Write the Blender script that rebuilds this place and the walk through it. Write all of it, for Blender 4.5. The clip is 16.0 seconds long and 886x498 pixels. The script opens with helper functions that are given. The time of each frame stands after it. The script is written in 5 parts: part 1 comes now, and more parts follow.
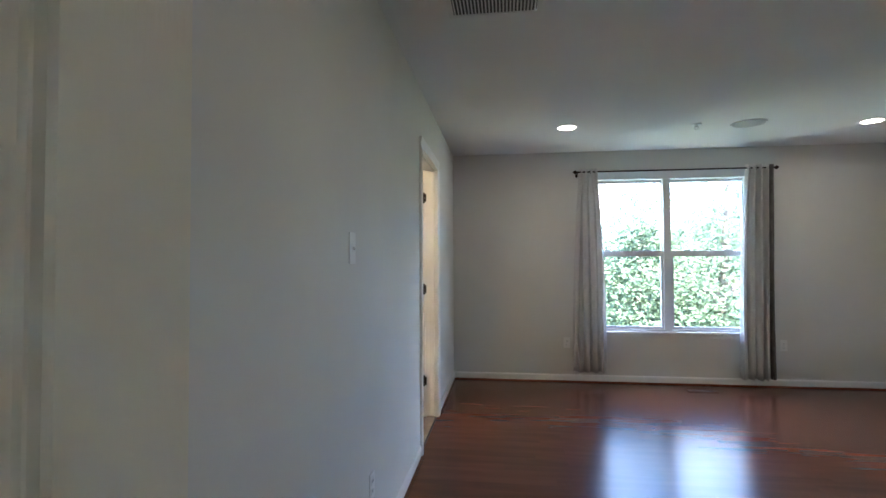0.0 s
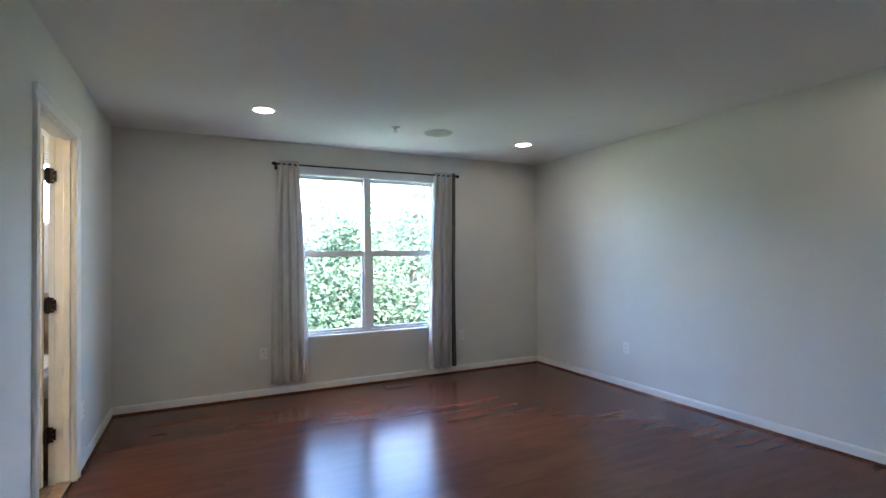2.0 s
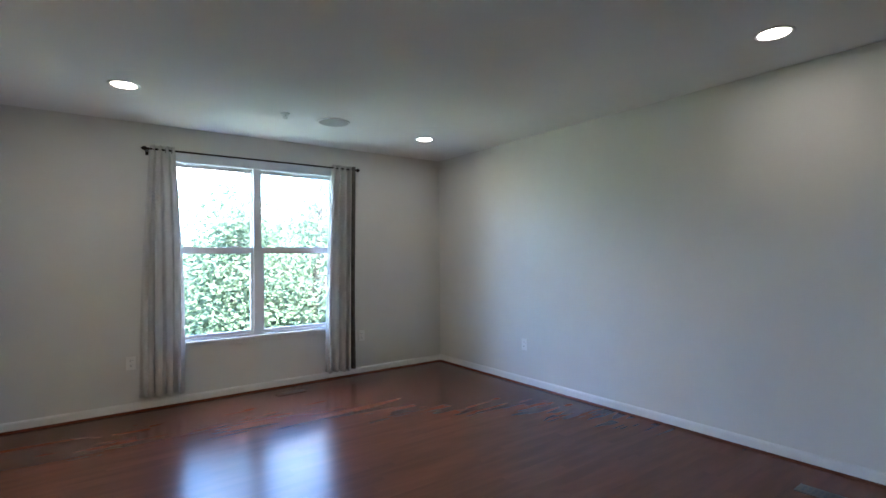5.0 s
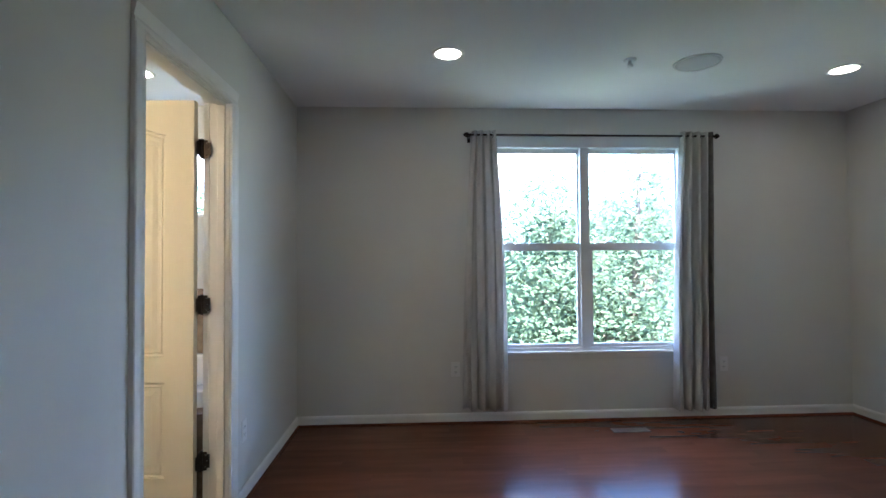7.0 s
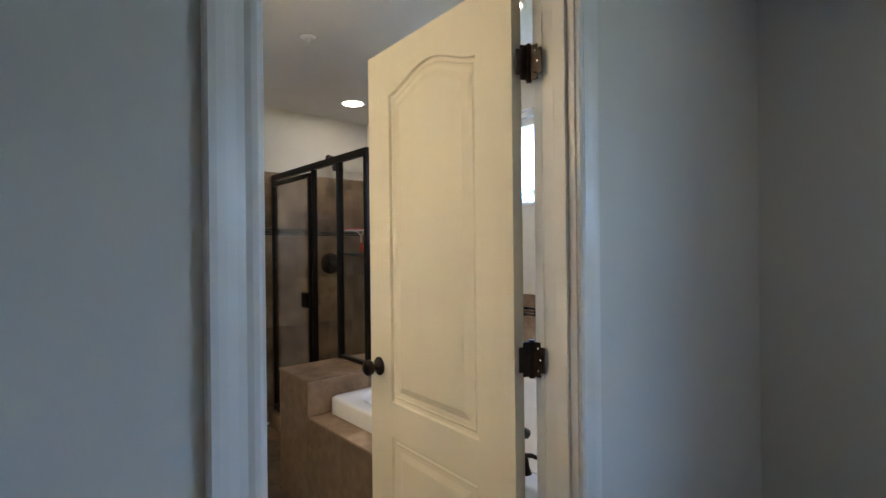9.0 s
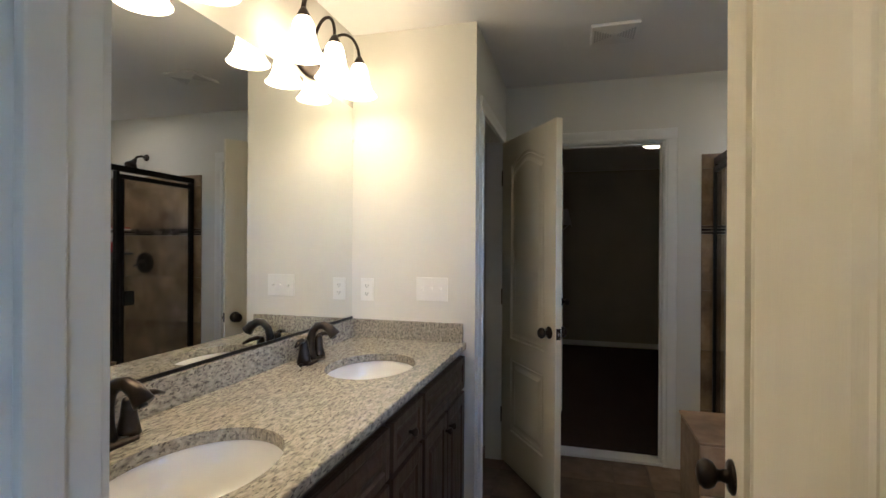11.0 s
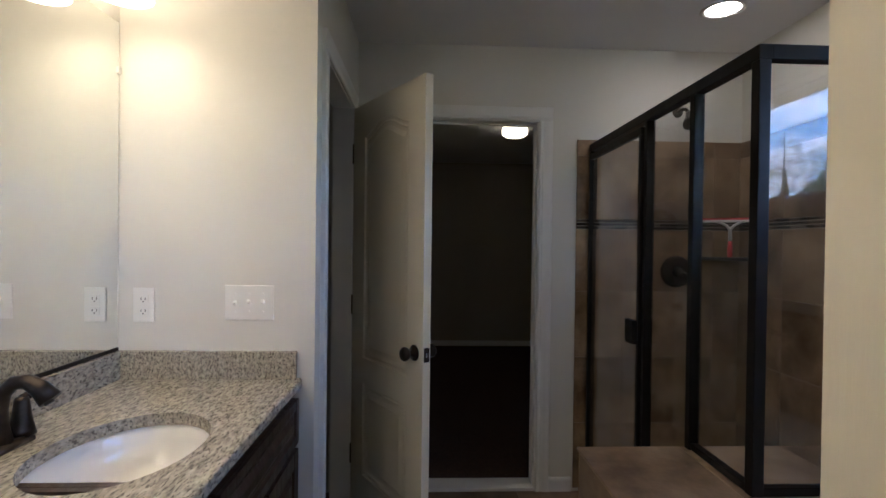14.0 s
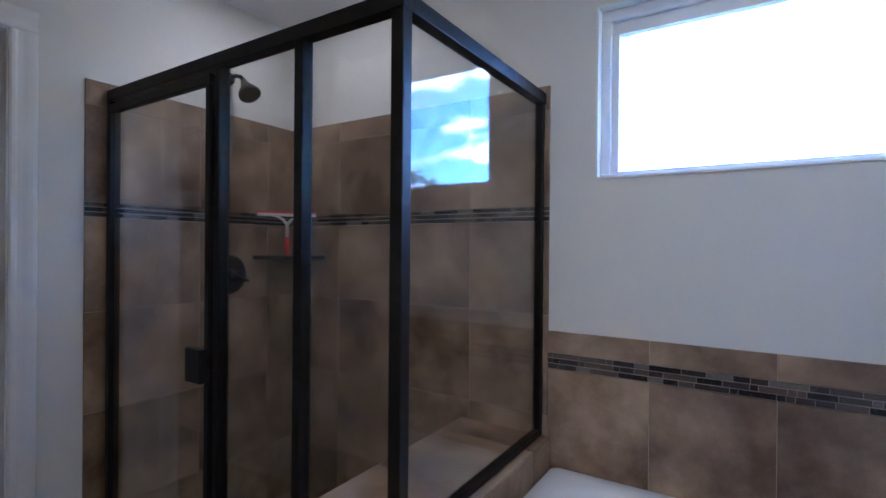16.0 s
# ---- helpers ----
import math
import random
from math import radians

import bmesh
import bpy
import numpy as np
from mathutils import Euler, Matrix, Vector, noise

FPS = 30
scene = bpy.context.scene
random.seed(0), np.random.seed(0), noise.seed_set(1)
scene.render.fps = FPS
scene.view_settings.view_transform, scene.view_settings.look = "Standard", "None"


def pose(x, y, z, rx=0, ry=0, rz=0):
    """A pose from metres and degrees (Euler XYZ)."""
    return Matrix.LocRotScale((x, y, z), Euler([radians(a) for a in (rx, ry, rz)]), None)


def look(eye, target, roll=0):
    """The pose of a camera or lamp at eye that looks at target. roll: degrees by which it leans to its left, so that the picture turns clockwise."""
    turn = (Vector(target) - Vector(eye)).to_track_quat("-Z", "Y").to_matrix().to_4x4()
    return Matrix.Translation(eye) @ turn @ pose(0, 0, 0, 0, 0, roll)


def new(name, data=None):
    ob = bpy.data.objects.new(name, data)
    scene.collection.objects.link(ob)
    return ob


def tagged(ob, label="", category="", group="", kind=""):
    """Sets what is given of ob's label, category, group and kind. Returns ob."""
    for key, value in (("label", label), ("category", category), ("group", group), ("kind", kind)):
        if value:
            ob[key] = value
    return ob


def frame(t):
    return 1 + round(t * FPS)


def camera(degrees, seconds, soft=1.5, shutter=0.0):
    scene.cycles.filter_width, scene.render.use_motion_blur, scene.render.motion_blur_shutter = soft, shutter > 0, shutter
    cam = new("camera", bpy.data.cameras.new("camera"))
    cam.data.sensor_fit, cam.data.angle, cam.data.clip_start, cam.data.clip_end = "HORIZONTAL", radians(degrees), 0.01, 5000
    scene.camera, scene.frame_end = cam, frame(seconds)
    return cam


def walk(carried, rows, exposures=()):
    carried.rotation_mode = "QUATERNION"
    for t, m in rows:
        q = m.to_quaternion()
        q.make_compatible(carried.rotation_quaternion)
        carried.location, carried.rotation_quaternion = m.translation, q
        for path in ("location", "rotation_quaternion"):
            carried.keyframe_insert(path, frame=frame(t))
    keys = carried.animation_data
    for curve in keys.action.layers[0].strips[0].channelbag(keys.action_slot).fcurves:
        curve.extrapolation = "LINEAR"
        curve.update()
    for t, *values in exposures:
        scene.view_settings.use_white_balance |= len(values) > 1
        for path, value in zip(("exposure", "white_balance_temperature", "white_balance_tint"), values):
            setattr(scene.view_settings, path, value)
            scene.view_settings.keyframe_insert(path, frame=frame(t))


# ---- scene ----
cam = camera(84.5, 16.0)
PATH = [
    (0, (0.558, 0.393, 1.285), (0.308, 2.377, 1.336), -0.2),
    (0.5, (0.594, 0.577, 1.252), (0.603, 2.576, 1.313), -0.1),
    (1, (0.568, 0.717, 1.287), (0.895, 2.689, 1.334), -0.4),
    (1.5, (0.624, 0.767, 1.3), (1.258, 2.664, 1.343), -0.4),
    (2, (0.671, 0.81, 1.312), (1.563, 2.6, 1.346), -0.6),
    (2.5, (0.738, 0.815, 1.252), (1.845, 2.48, 1.303), -1.0),
    (3, (0.78, 0.799, 1.314), (2.061, 2.334, 1.341), -0.6),
    (5.5, (0.896, 0.957, 1.296), (1.99, 2.631, 1.318), -0.5),
    (6, (0.857, 1.227, 1.291), (1.624, 3.074, 1.318), -0.8),
    (6.5, (0.889, 1.554, 1.265), (1.362, 3.497, 1.297), -0.6),
    (7, (0.927, 1.958, 1.265), (1.03, 3.955, 1.309), -0.4),
    (7.5, (0.919, 2.367, 1.253), (0.651, 4.348, 1.303), -0.4),
    (8, (0.866, 2.756, 1.27), (0.203, 4.643, 1.317), -0.0),
    (8.5, (0.768, 3.125, 1.305), (-0.320, 4.804, 1.346), -0.6),
    (9, (0.674, 3.397, 1.34), (-0.833, 4.711, 1.34), -0.6),
    (9.5, (0.565, 3.632, 1.348), (-1.206, 4.559, 1.348), -0.3),
    (10, (0.461, 3.831, 1.354), (-1.501, 4.217, 1.365), -0.4),
    (10.2, (0.41, 3.892, 1.357), (-1.582, 4.069, 1.365), -0.2),
    (12.3, (0.097, 4.209, 1.367), (-1.609, 3.166, 1.35), 0.3),
    (12.5, (0.066, 4.2, 1.369), (-1.639, 3.155, 1.349), 0.3),
    (13, (-0.011, 4.112, 1.361), (-1.902, 3.461, 1.34), 0.4),
    (13.5, (-0.139, 4.028, 1.365), (-2.128, 3.828, 1.342), 0.6),
    (14, (-0.384, 3.972, 1.364), (-2.382, 4.053, 1.345), 0.7),
    (14.5, (-0.619, 3.964, 1.368), (-2.58, 4.356, 1.355), 0.7),
    (15, (-0.816, 3.946, 1.359), (-2.622, 4.806, 1.353), 0.6),
    (15.5, (-0.938, 3.976, 1.358), (-2.402, 5.34, 1.355), 0.4),
    (16, (-1.037, 4.04, 1.359), (-2.114, 5.725, 1.352), 0.5),
]
EXPOSURES = [(0, 5.08, 6300, 17), (1.5, 5.03, 6200, 17), (3, 5.08, 6100, 17), (6, 4.92, 6050, 17), (7.5, 4.55, 5900, 15), (9, 4.22, 5900, 15), (10.2, 4.12, 5850, 14), (12.3, 3.66, 5600, 17),
             (13.5, 3.6, 5500, 18), (14.5, 3.75, 5150, 20), (15, 4.04, 4800, 23), (16, 4.08, 4650, 22)]
walk(cam, [(t, look(eye, target, roll)) for t, eye, target, roll in PATH], EXPOSURES)
SKY, LENS, BLENS, SHADE, BULB, CLENS = 0.15, 1.9, 3.0, 0.66, 3.9, 0.4
TREES = [(3.0, 9.6, 8.7, 1.2, 1), (4.5, 9.7, 9.4, 1.5, 1), (1.2, 12.6, 7.7, 2.5, 0), (4.5, 13.6, 7.8, 2.7, 0), (7.6, 13.2, 7.9, 2.7, 0), (2.6, 14.4, 7.7, 2.6, 0), (6.2, 15.0, 7.9, 2.7, 0),
         (-9, 27, 11.5, 4.2, 0), (-3.5, 24, 9.5, 3.8, 1), (1.5, 26, 8.6, 3.8, 0), (6.5, 23, 9.0, 4.0, 0), (11.5, 25, 11.8, 4.4, 1), (17, 29, 10.5, 4.5, 0), (-15, 30, 13.0, 4.8, 1),
         (9.0, 19, 7.0, 3.0, 1), (14, 20, 7.2, 3.2, 0), (-1.0, 19, 6.2, 3.0, 0), (-21, 33, 14, 5, 0), (25, 36, 12.5, 4.8, 1), (14.5, 22, 11.8, 4.2, 1), (20.5, 25, 12.0, 4.6, 1)]

# ---- world, sun and exposure ----
world = bpy.data.worlds.new("sky")
scene.world = world
world.use_nodes = True
wn, wl = world.node_tree.nodes, world.node_tree.links
wn.clear()
SUN_ELEV, SUN_ROT = radians(52), radians(200)
sky = wn.new("ShaderNodeTexSky")
sky.sky_type, sky.sun_disc = "NISHITA", False
sky.sun_elevation, sky.sun_rotation = SUN_ELEV, SUN_ROT
sky.air_density, sky.dust_density, sky.ozone_density = 1.0, 0.2, 5.0
wtc = wn.new("ShaderNodeTexCoord")
wmap = wn.new("ShaderNodeMapping")
wmap.inputs["Scale"].default_value = (1.0, 1.0, 2.6)
wl.new(wtc.outputs["Generated"], wmap.inputs["Vector"])
cloud = wn.new("ShaderNodeTexNoise")
cloud.inputs["Scale"].default_value = 4.6
cloud.inputs["Detail"].default_value = 9
cloud.inputs["Roughness"].default_value = 0.58
wl.new(wmap.outputs[0], cloud.inputs["Vector"])
cramp = wn.new("ShaderNodeValToRGB")
cramp.color_ramp.elements[0].position = 0.52
cramp.color_ramp.elements[1].position = 0.585
wl.new(cloud.outputs["Fac"], cramp.inputs["Fac"])
cmix = wn.new("ShaderNodeMix")
cmix.data_type = "RGBA"
cmix.inputs[7].default_value = (7.0, 7.6, 8.6, 1)
wl.new(cramp.outputs["Color"], cmix.inputs[0])
deep = wn.new("ShaderNodeMix")
deep.data_type, deep.blend_type = "RGBA", "MULTIPLY"
deep.inputs[0].default_value = 1.0
deep.inputs[7].default_value = (0.72, 0.93, 1.06, 1)
wl.new(sky.outputs[0], deep.inputs[6])
wl.new(deep.outputs[2], cmix.inputs[6])
wbg = wn.new("ShaderNodeBackground")
wbg.inputs["Strength"].default_value = SKY
wl.new(cmix.outputs[2], wbg.inputs["Color"])
wout = wn.new("ShaderNodeOutputWorld")
wl.new(wbg.outputs[0], wout.inputs["Surface"])

sun = new("sun", bpy.data.lights.new("sun", "SUN"))
sun.data.energy, sun.data.angle, sun.data.color = 4.0, radians(0.5), (1.0, 0.96, 0.9)
sun.matrix_world = pose(0, 0, 30, 38, 0, 20)

# ---- materials ----
def link(nt, a, b):
    nt.links.new(a, b)


def surface(name, c1, c2, scale=4.0, rough=0.5, rough2=None, metal=0.0, bump=0.0, bscale=60.0, coat=0.0, rnd=0.0,
            stretch=(1, 1, 1), c3=None, mid=0.5, detail=6.0, spec=0.5, sheen=0.0):
    """Principled surface with colour varied by large and small noise in world space."""
    m = bpy.data.materials.new(name)
    m.use_nodes = True
    nt = m.node_tree
    b = nt.nodes["Principled BSDF"]
    geo = nt.nodes.new("ShaderNodeNewGeometry")
    mp = nt.nodes.new("ShaderNodeMapping")
    mp.inputs["Scale"].default_value = stretch
    src = geo.outputs["Position"]
    info = nt.nodes.new("ShaderNodeObjectInfo")
    if rnd:
        off = nt.nodes.new("ShaderNodeVectorMath")
        off.operation = "MULTIPLY_ADD"
        off.inputs[1].default_value = (37.0, 19.0, 53.0)
        link(nt, info.outputs["Random"], off.inputs[0])
        link(nt, src, off.inputs[2])
        src = off.outputs[0]
    link(nt, src, mp.inputs["Vector"])
    n1 = nt.nodes.new("ShaderNodeTexNoise")
    n1.inputs["Scale"].default_value = scale
    n1.inputs["Detail"].default_value = detail
    n1.inputs["Roughness"].default_value = 0.6
    link(nt, mp.outputs[0], n1.inputs["Vector"])
    ramp = nt.nodes.new("ShaderNodeValToRGB")
    e = ramp.color_ramp.elements
    e[0].position, e[0].color = 0.32, (*c1, 1)
    e[1].position, e[1].color = 0.68, (*c2, 1)
    if c3:
        k = e.new(mid)
        k.color = (*c3, 1)
    link(nt, n1.outputs["Fac"], ramp.inputs["Fac"])
    col = ramp.outputs["Color"]
    if rnd:
        hsv = nt.nodes.new("ShaderNodeHueSaturation")
        mr = nt.nodes.new("ShaderNodeMapRange")
        mr.inputs["To Min"].default_value, mr.inputs["To Max"].default_value = 1 - rnd, 1 + rnd
        link(nt, info.outputs["Random"], mr.inputs["Value"])
        link(nt, mr.outputs[0], hsv.inputs["Value"])
        link(nt, col, hsv.inputs["Color"])
        col = hsv.outputs["Color"]
    link(nt, col, b.inputs["Base Color"])
    b.inputs["Metallic"].default_value = metal
    b.inputs["Specular IOR Level"].default_value = spec
    b.inputs["Coat Weight"].default_value = coat
    b.inputs["Coat Roughness"].default_value = 0.12
    b.inputs["Sheen Weight"].default_value = sheen
    if rough2 is None:
        b.inputs["Roughness"].default_value = rough
    else:
        n3 = nt.nodes.new("ShaderNodeTexNoise")
        n3.inputs["Scale"].default_value = scale * 2.3
        link(nt, mp.outputs[0], n3.inputs["Vector"])
        r3 = nt.nodes.new("ShaderNodeMapRange")
        r3.inputs["From Min"].default_value, r3.inputs["From Max"].default_value = 0.3, 0.7
        r3.inputs["To Min"].default_value, r3.inputs["To Max"].default_value = rough, rough2
        link(nt, n3.outputs["Fac"], r3.inputs["Value"])
        link(nt, r3.outputs[0], b.inputs["Roughness"])
    if bump:
        n2 = nt.nodes.new("ShaderNodeTexNoise")
        n2.inputs["Scale"].default_value = bscale
        n2.inputs["Detail"].default_value = 4
        link(nt, mp.outputs[0], n2.inputs["Vector"])
        bp = nt.nodes.new("ShaderNodeBump")
        bp.inputs["Strength"].default_value = bump
        bp.inputs["Distance"].default_value = 0.01
        link(nt, n2.outputs["Fac"], bp.inputs["Height"])
        link(nt, bp.outputs[0], b.inputs["Normal"])
    return m


def glow(name, colour, strength, base=(0.9, 0.9, 0.88)):
    m = bpy.data.materials.new(name)
    m.use_nodes = True
    b = m.node_tree.nodes["Principled BSDF"]
    b.inputs["Base Color"].default_value = (*base, 1)
    b.inputs["Emission Color"].default_value = (*colour, 1)
    b.inputs["Emission Strength"].default_value = strength
    b.inputs["Roughness"].default_value = 0.35
    return m


def clear_glass(name, tint=(1, 1, 1), gloss=0.04):
    """Thin pane: mostly clear, with a mirror reflection set by Fresnel."""
    m = bpy.data.materials.new(name)
    m.use_nodes = True
    nt = m.node_tree
    nt.nodes.clear()
    out = nt.nodes.new("ShaderNodeOutputMaterial")
    tr = nt.nodes.new("ShaderNodeBsdfTransparent")
    tr.inputs[0].default_value = (*tint, 1)
    gl = nt.nodes.new("ShaderNodeBsdfGlossy")
    gl.inputs["Roughness"].default_value = 0.005
    lw = nt.nodes.new("ShaderNodeLayerWeight")
    lw.inputs["Blend"].default_value = 0.5
    pw = nt.nodes.new("ShaderNodeMath")
    pw.operation, pw.inputs[1].default_value = "POWER", 5.0
    link(nt, lw.outputs["Facing"], pw.inputs[0])
    fr = nt.nodes.new("ShaderNodeMapRange")
    fr.inputs["To Min"].default_value, fr.inputs["To Max"].default_value = gloss, 1.0
    link(nt, pw.outputs[0], fr.inputs["Value"])
    mx = nt.nodes.new("ShaderNodeMixShader")
    link(nt, fr.outputs[0], mx.inputs[0])
    link(nt, tr.outputs[0], mx.inputs[1])
    link(nt, gl.outputs[0], mx.inputs[2])
    link(nt, mx.outputs[0], out.inputs["Surface"])
    return m


def granite(name):
    m = surface(name, (0.15, 0.138, 0.118), (0.50, 0.46, 0.37), scale=80, rough=0.10, rough2=0.18, c3=(0.345, 0.315, 0.255), mid=0.49,
                stretch=(0.5, 1.5, 1.0), detail=8)
    nt = m.node_tree
    b = nt.nodes["Principled BSDF"]
    old = b.inputs["Base Color"].links[0].from_socket
    geo = nt.nodes.new("ShaderNodeNewGeometry")
    mp = nt.nodes.new("ShaderNodeMapping")
    mp.inputs["Scale"].default_value = (0.5, 1.4, 1.0)
    mp.inputs["Rotation"].default_value = (0.2, 0.3, 0.35)
    link(nt, geo.outputs["Position"], mp.inputs["Vector"])
    n = nt.nodes.new("ShaderNodeTexNoise")
    n.inputs["Scale"].default_value = 135
    n.inputs["Detail"].default_value = 3
    link(nt, mp.outputs[0], n.inputs["Vector"])
    r = nt.nodes.new("ShaderNodeValToRGB")
    r.color_ramp.elements[0].position, r.color_ramp.elements[0].color = 0.37, (0.9, 0.9, 0.9, 1)
    r.color_ramp.elements[1].position, r.color_ramp.elements[1].color = 0.43, (0, 0, 0, 1)
    link(nt, n.outputs["Fac"], r.inputs["Fac"])
    mx = nt.nodes.new("ShaderNodeMix")
    mx.data_type = "RGBA"
    mx.inputs[7].default_value = (0.10, 0.088, 0.075, 1)
    link(nt, r.outputs["Color"], mx.inputs[0])
    link(nt, old, mx.inputs[6])
    link(nt, mx.outputs[2], b.inputs["Base Color"])
    return m


def leaf_material(name, c1, c2):
    m = bpy.data.materials.new(name)
    m.use_nodes = True
    nt = m.node_tree
    b = nt.nodes["Principled BSDF"]
    geo = nt.nodes.new("ShaderNodeNewGeometry")
    r = nt.nodes.new("ShaderNodeValToRGB")
    r.color_ramp.elements[0].color, r.color_ramp.elements[1].color = (*c1, 1), (*c2, 1)
    link(nt, geo.outputs["Random Per Island"], r.inputs["Fac"])
    link(nt, r.outputs["Color"], b.inputs["Base Color"])
    b.inputs["Roughness"].default_value = 0.7
    b.inputs["Specular IOR Level"].default_value = 0.2
    tl = nt.nodes.new("ShaderNodeBsdfTranslucent")
    link(nt, r.outputs["Color"], tl.inputs["Color"])
    mx = nt.nodes.new("ShaderNodeMixShader")
    mx.inputs[0].default_value = 0.5
    out = nt.nodes["Material Output"]
    link(nt, b.outputs[0], mx.inputs[1])
    link(nt, tl.outputs[0], mx.inputs[2])
    link(nt, mx.outputs[0], out.inputs["Surface"])
    return m


M_WALL = surface("wall_paint", (0.67, 0.655, 0.605), (0.71, 0.695, 0.645), 1.3, 0.55, 0.68, bump=0.05, bscale=260)
M_BWALL = surface("bath_wall_paint", (0.68, 0.66, 0.60), (0.72, 0.70, 0.64), 1.3, 0.5, 0.62, bump=0.05, bscale=260)
M_CEIL = surface("ceiling_paint", (0.78, 0.77, 0.76), (0.82, 0.81, 0.80), 0.9, 0.85, 0.95, bump=0.08, bscale=220)
M_TRIM = surface("trim_paint", (0.76, 0.75, 0.72), (0.81, 0.80, 0.77), 5, 0.28, 0.4, bump=0.02, bscale=120)
M_DOOR = surface("door_paint", (0.75, 0.70, 0.565), (0.79, 0.74, 0.605), 6, 0.35, 0.48, bump=0.06, bscale=140, stretch=(1, 1, 0.15))
M_WOOD = surface("cherry_floor", (0.104, 0.035, 0.018), (0.134, 0.045, 0.023), 5, 0.23, rnd=0.05, spec=0.22,
                 stretch=(0.35, 2.2, 1), c3=(0.118, 0.040, 0.020), detail=2)
M_GAP = surface("floor_gap", (0.04, 0.014, 0.009), (0.055, 0.019, 0.012), 9, 0.7)
M_TILE = surface("stone_tile", (0.12, 0.072, 0.040), (0.46, 0.335, 0.215), 3.6, 0.36, 0.5, bump=0.05, bscale=26, rnd=0.10, spec=0.3,
                 c3=(0.27, 0.186, 0.115), detail=9)
M_FTILE = surface("floor_tile", (0.085, 0.055, 0.035), (0.24, 0.17, 0.115), 4.5, 0.34, 0.5, bump=0.14, bscale=26, rnd=0.18,
                  c3=(0.15, 0.10, 0.065), detail=9)
M_BGROUT = surface("band_grout", (0.34, 0.29, 0.23), (0.42, 0.36, 0.29), 20, 0.85, bump=0.2, bscale=200)
M_GROUT = surface("grout", (0.13, 0.092, 0.060), (0.19, 0.138, 0.092), 20, 0.85, bump=0.2, bscale=200)
M_GRAN = granite("granite")
M_CERAM = surface("white_ceramic", (0.80, 0.79, 0.77), (0.83, 0.82, 0.80), 3, 0.06, coat=0.4)
M_TUB = surface("tub_acrylic", (0.82, 0.82, 0.82), (0.86, 0.86, 0.86), 3, 0.14)
M_BRONZE = surface("oil_rubbed_bronze", (0.022, 0.016, 0.013), (0.050, 0.038, 0.030), 22, 0.28, 0.45, metal=0.75, bump=0.05, bscale=180)
M_SFRAME = surface("shower_frame_bronze", (0.008, 0.0065, 0.006), (0.014, 0.012, 0.011), 16, 0.36, 0.46, spec=0.18)
M_CAB = surface("walnut_cabinet", (0.020, 0.011, 0.007), (0.065, 0.036, 0.022), 9, 0.32, 0.5, bump=0.08, bscale=60, stretch=(3.5, 3.5, 0.35), detail=9)
M_PLATE = surface("plastic_plate", (0.78, 0.77, 0.73), (0.82, 0.81, 0.77), 12, 0.3)
M_SLOT = surface("dark_slot", (0.03, 0.03, 0.03), (0.05, 0.05, 0.05), 12, 0.5)
M_CURT = surface("curtain_cloth", (0.60, 0.58, 0.545), (0.67, 0.65, 0.615), 14, 0.85, 0.95, bump=0.35, bscale=420, sheen=0.3, stretch=(2, 2, 0.5))
_nt = M_CURT.node_tree
_tl, _mx = _nt.nodes.new("ShaderNodeBsdfTranslucent"), _nt.nodes.new("ShaderNodeMixShader")
_tl.inputs[0].default_value = (0.62, 0.60, 0.56, 1)
_mx.inputs[0].default_value = 0.22
_nt.links.new(_nt.nodes["Principled BSDF"].outputs[0], _mx.inputs[1])
_nt.links.new(_tl.outputs[0], _mx.inputs[2])
_nt.links.new(_mx.outputs[0], _nt.nodes["Material Output"].inputs["Surface"])
M_LINING = surface("curtain_lining", (0.10, 0.09, 0.08), (0.15, 0.14, 0.12), 14, 0.9, bump=0.2, bscale=420)
M_VINYL = surface("white_vinyl", (0.78, 0.80, 0.82), (0.83, 0.85, 0.86), 6, 0.3, 0.38)
M_METALV = surface("register_metal", (0.075, 0.05, 0.035), (0.11, 0.08, 0.06), 12, 0.45, metal=0.3)
M_WHITEM = surface("white_metal", (0.72, 0.71, 0.69), (0.78, 0.77, 0.75), 12, 0.4)
M_SPEAK = surface("speaker_grille", (0.50, 0.49, 0.48), (0.58, 0.57, 0.56), 300, 0.6, bump=0.3, bscale=700)
M_CARPET = surface("dark_carpet", (0.035, 0.018, 0.014), (0.075, 0.04, 0.03), 60, 0.9, bump=0.6, bscale=400)
# darker, olive copy of the wall paint; the closet's dimness is in the colour
M_CWALL_DIM = surface("closet_paint_dimmed", (0.40, 0.37, 0.29), (0.44, 0.41, 0.33), 1.3, 0.6, 0.7, bump=0.05, bscale=260)
M_RED = surface("red_rubber", (0.50, 0.025, 0.03), (0.62, 0.04, 0.045), 20, 0.4)
M_CHROME = surface("chrome", (0.7, 0.7, 0.7), (0.75, 0.75, 0.75), 20, 0.12, metal=1.0)
M_MIRROR = surface("mirror_silver", (0.84, 0.86, 0.85), (0.86, 0.88, 0.87), 2, 0.0, metal=1.0)
M_GLASS = clear_glass("window_glass", (0.985, 0.99, 0.99), 0.04)
M_SGLASS = clear_glass("shower_glass", (0.95, 0.955, 0.95), 0.042)
M_LENS = glow("lamp_lens", (1.0, 0.93, 0.80), LENS)
M_BLENS = glow("bath_lamp_lens", (1.0, 0.86, 0.66), BLENS)
M_SHADE = glow("frosted_shade", (1.0, 0.77, 0.45), SHADE)
M_BULB = glow("lit_bulb", (1.0, 0.77, 0.45), BULB)
M_CLENS = glow("closet_lamp_glass", (1.0, 0.82, 0.52), CLENS)
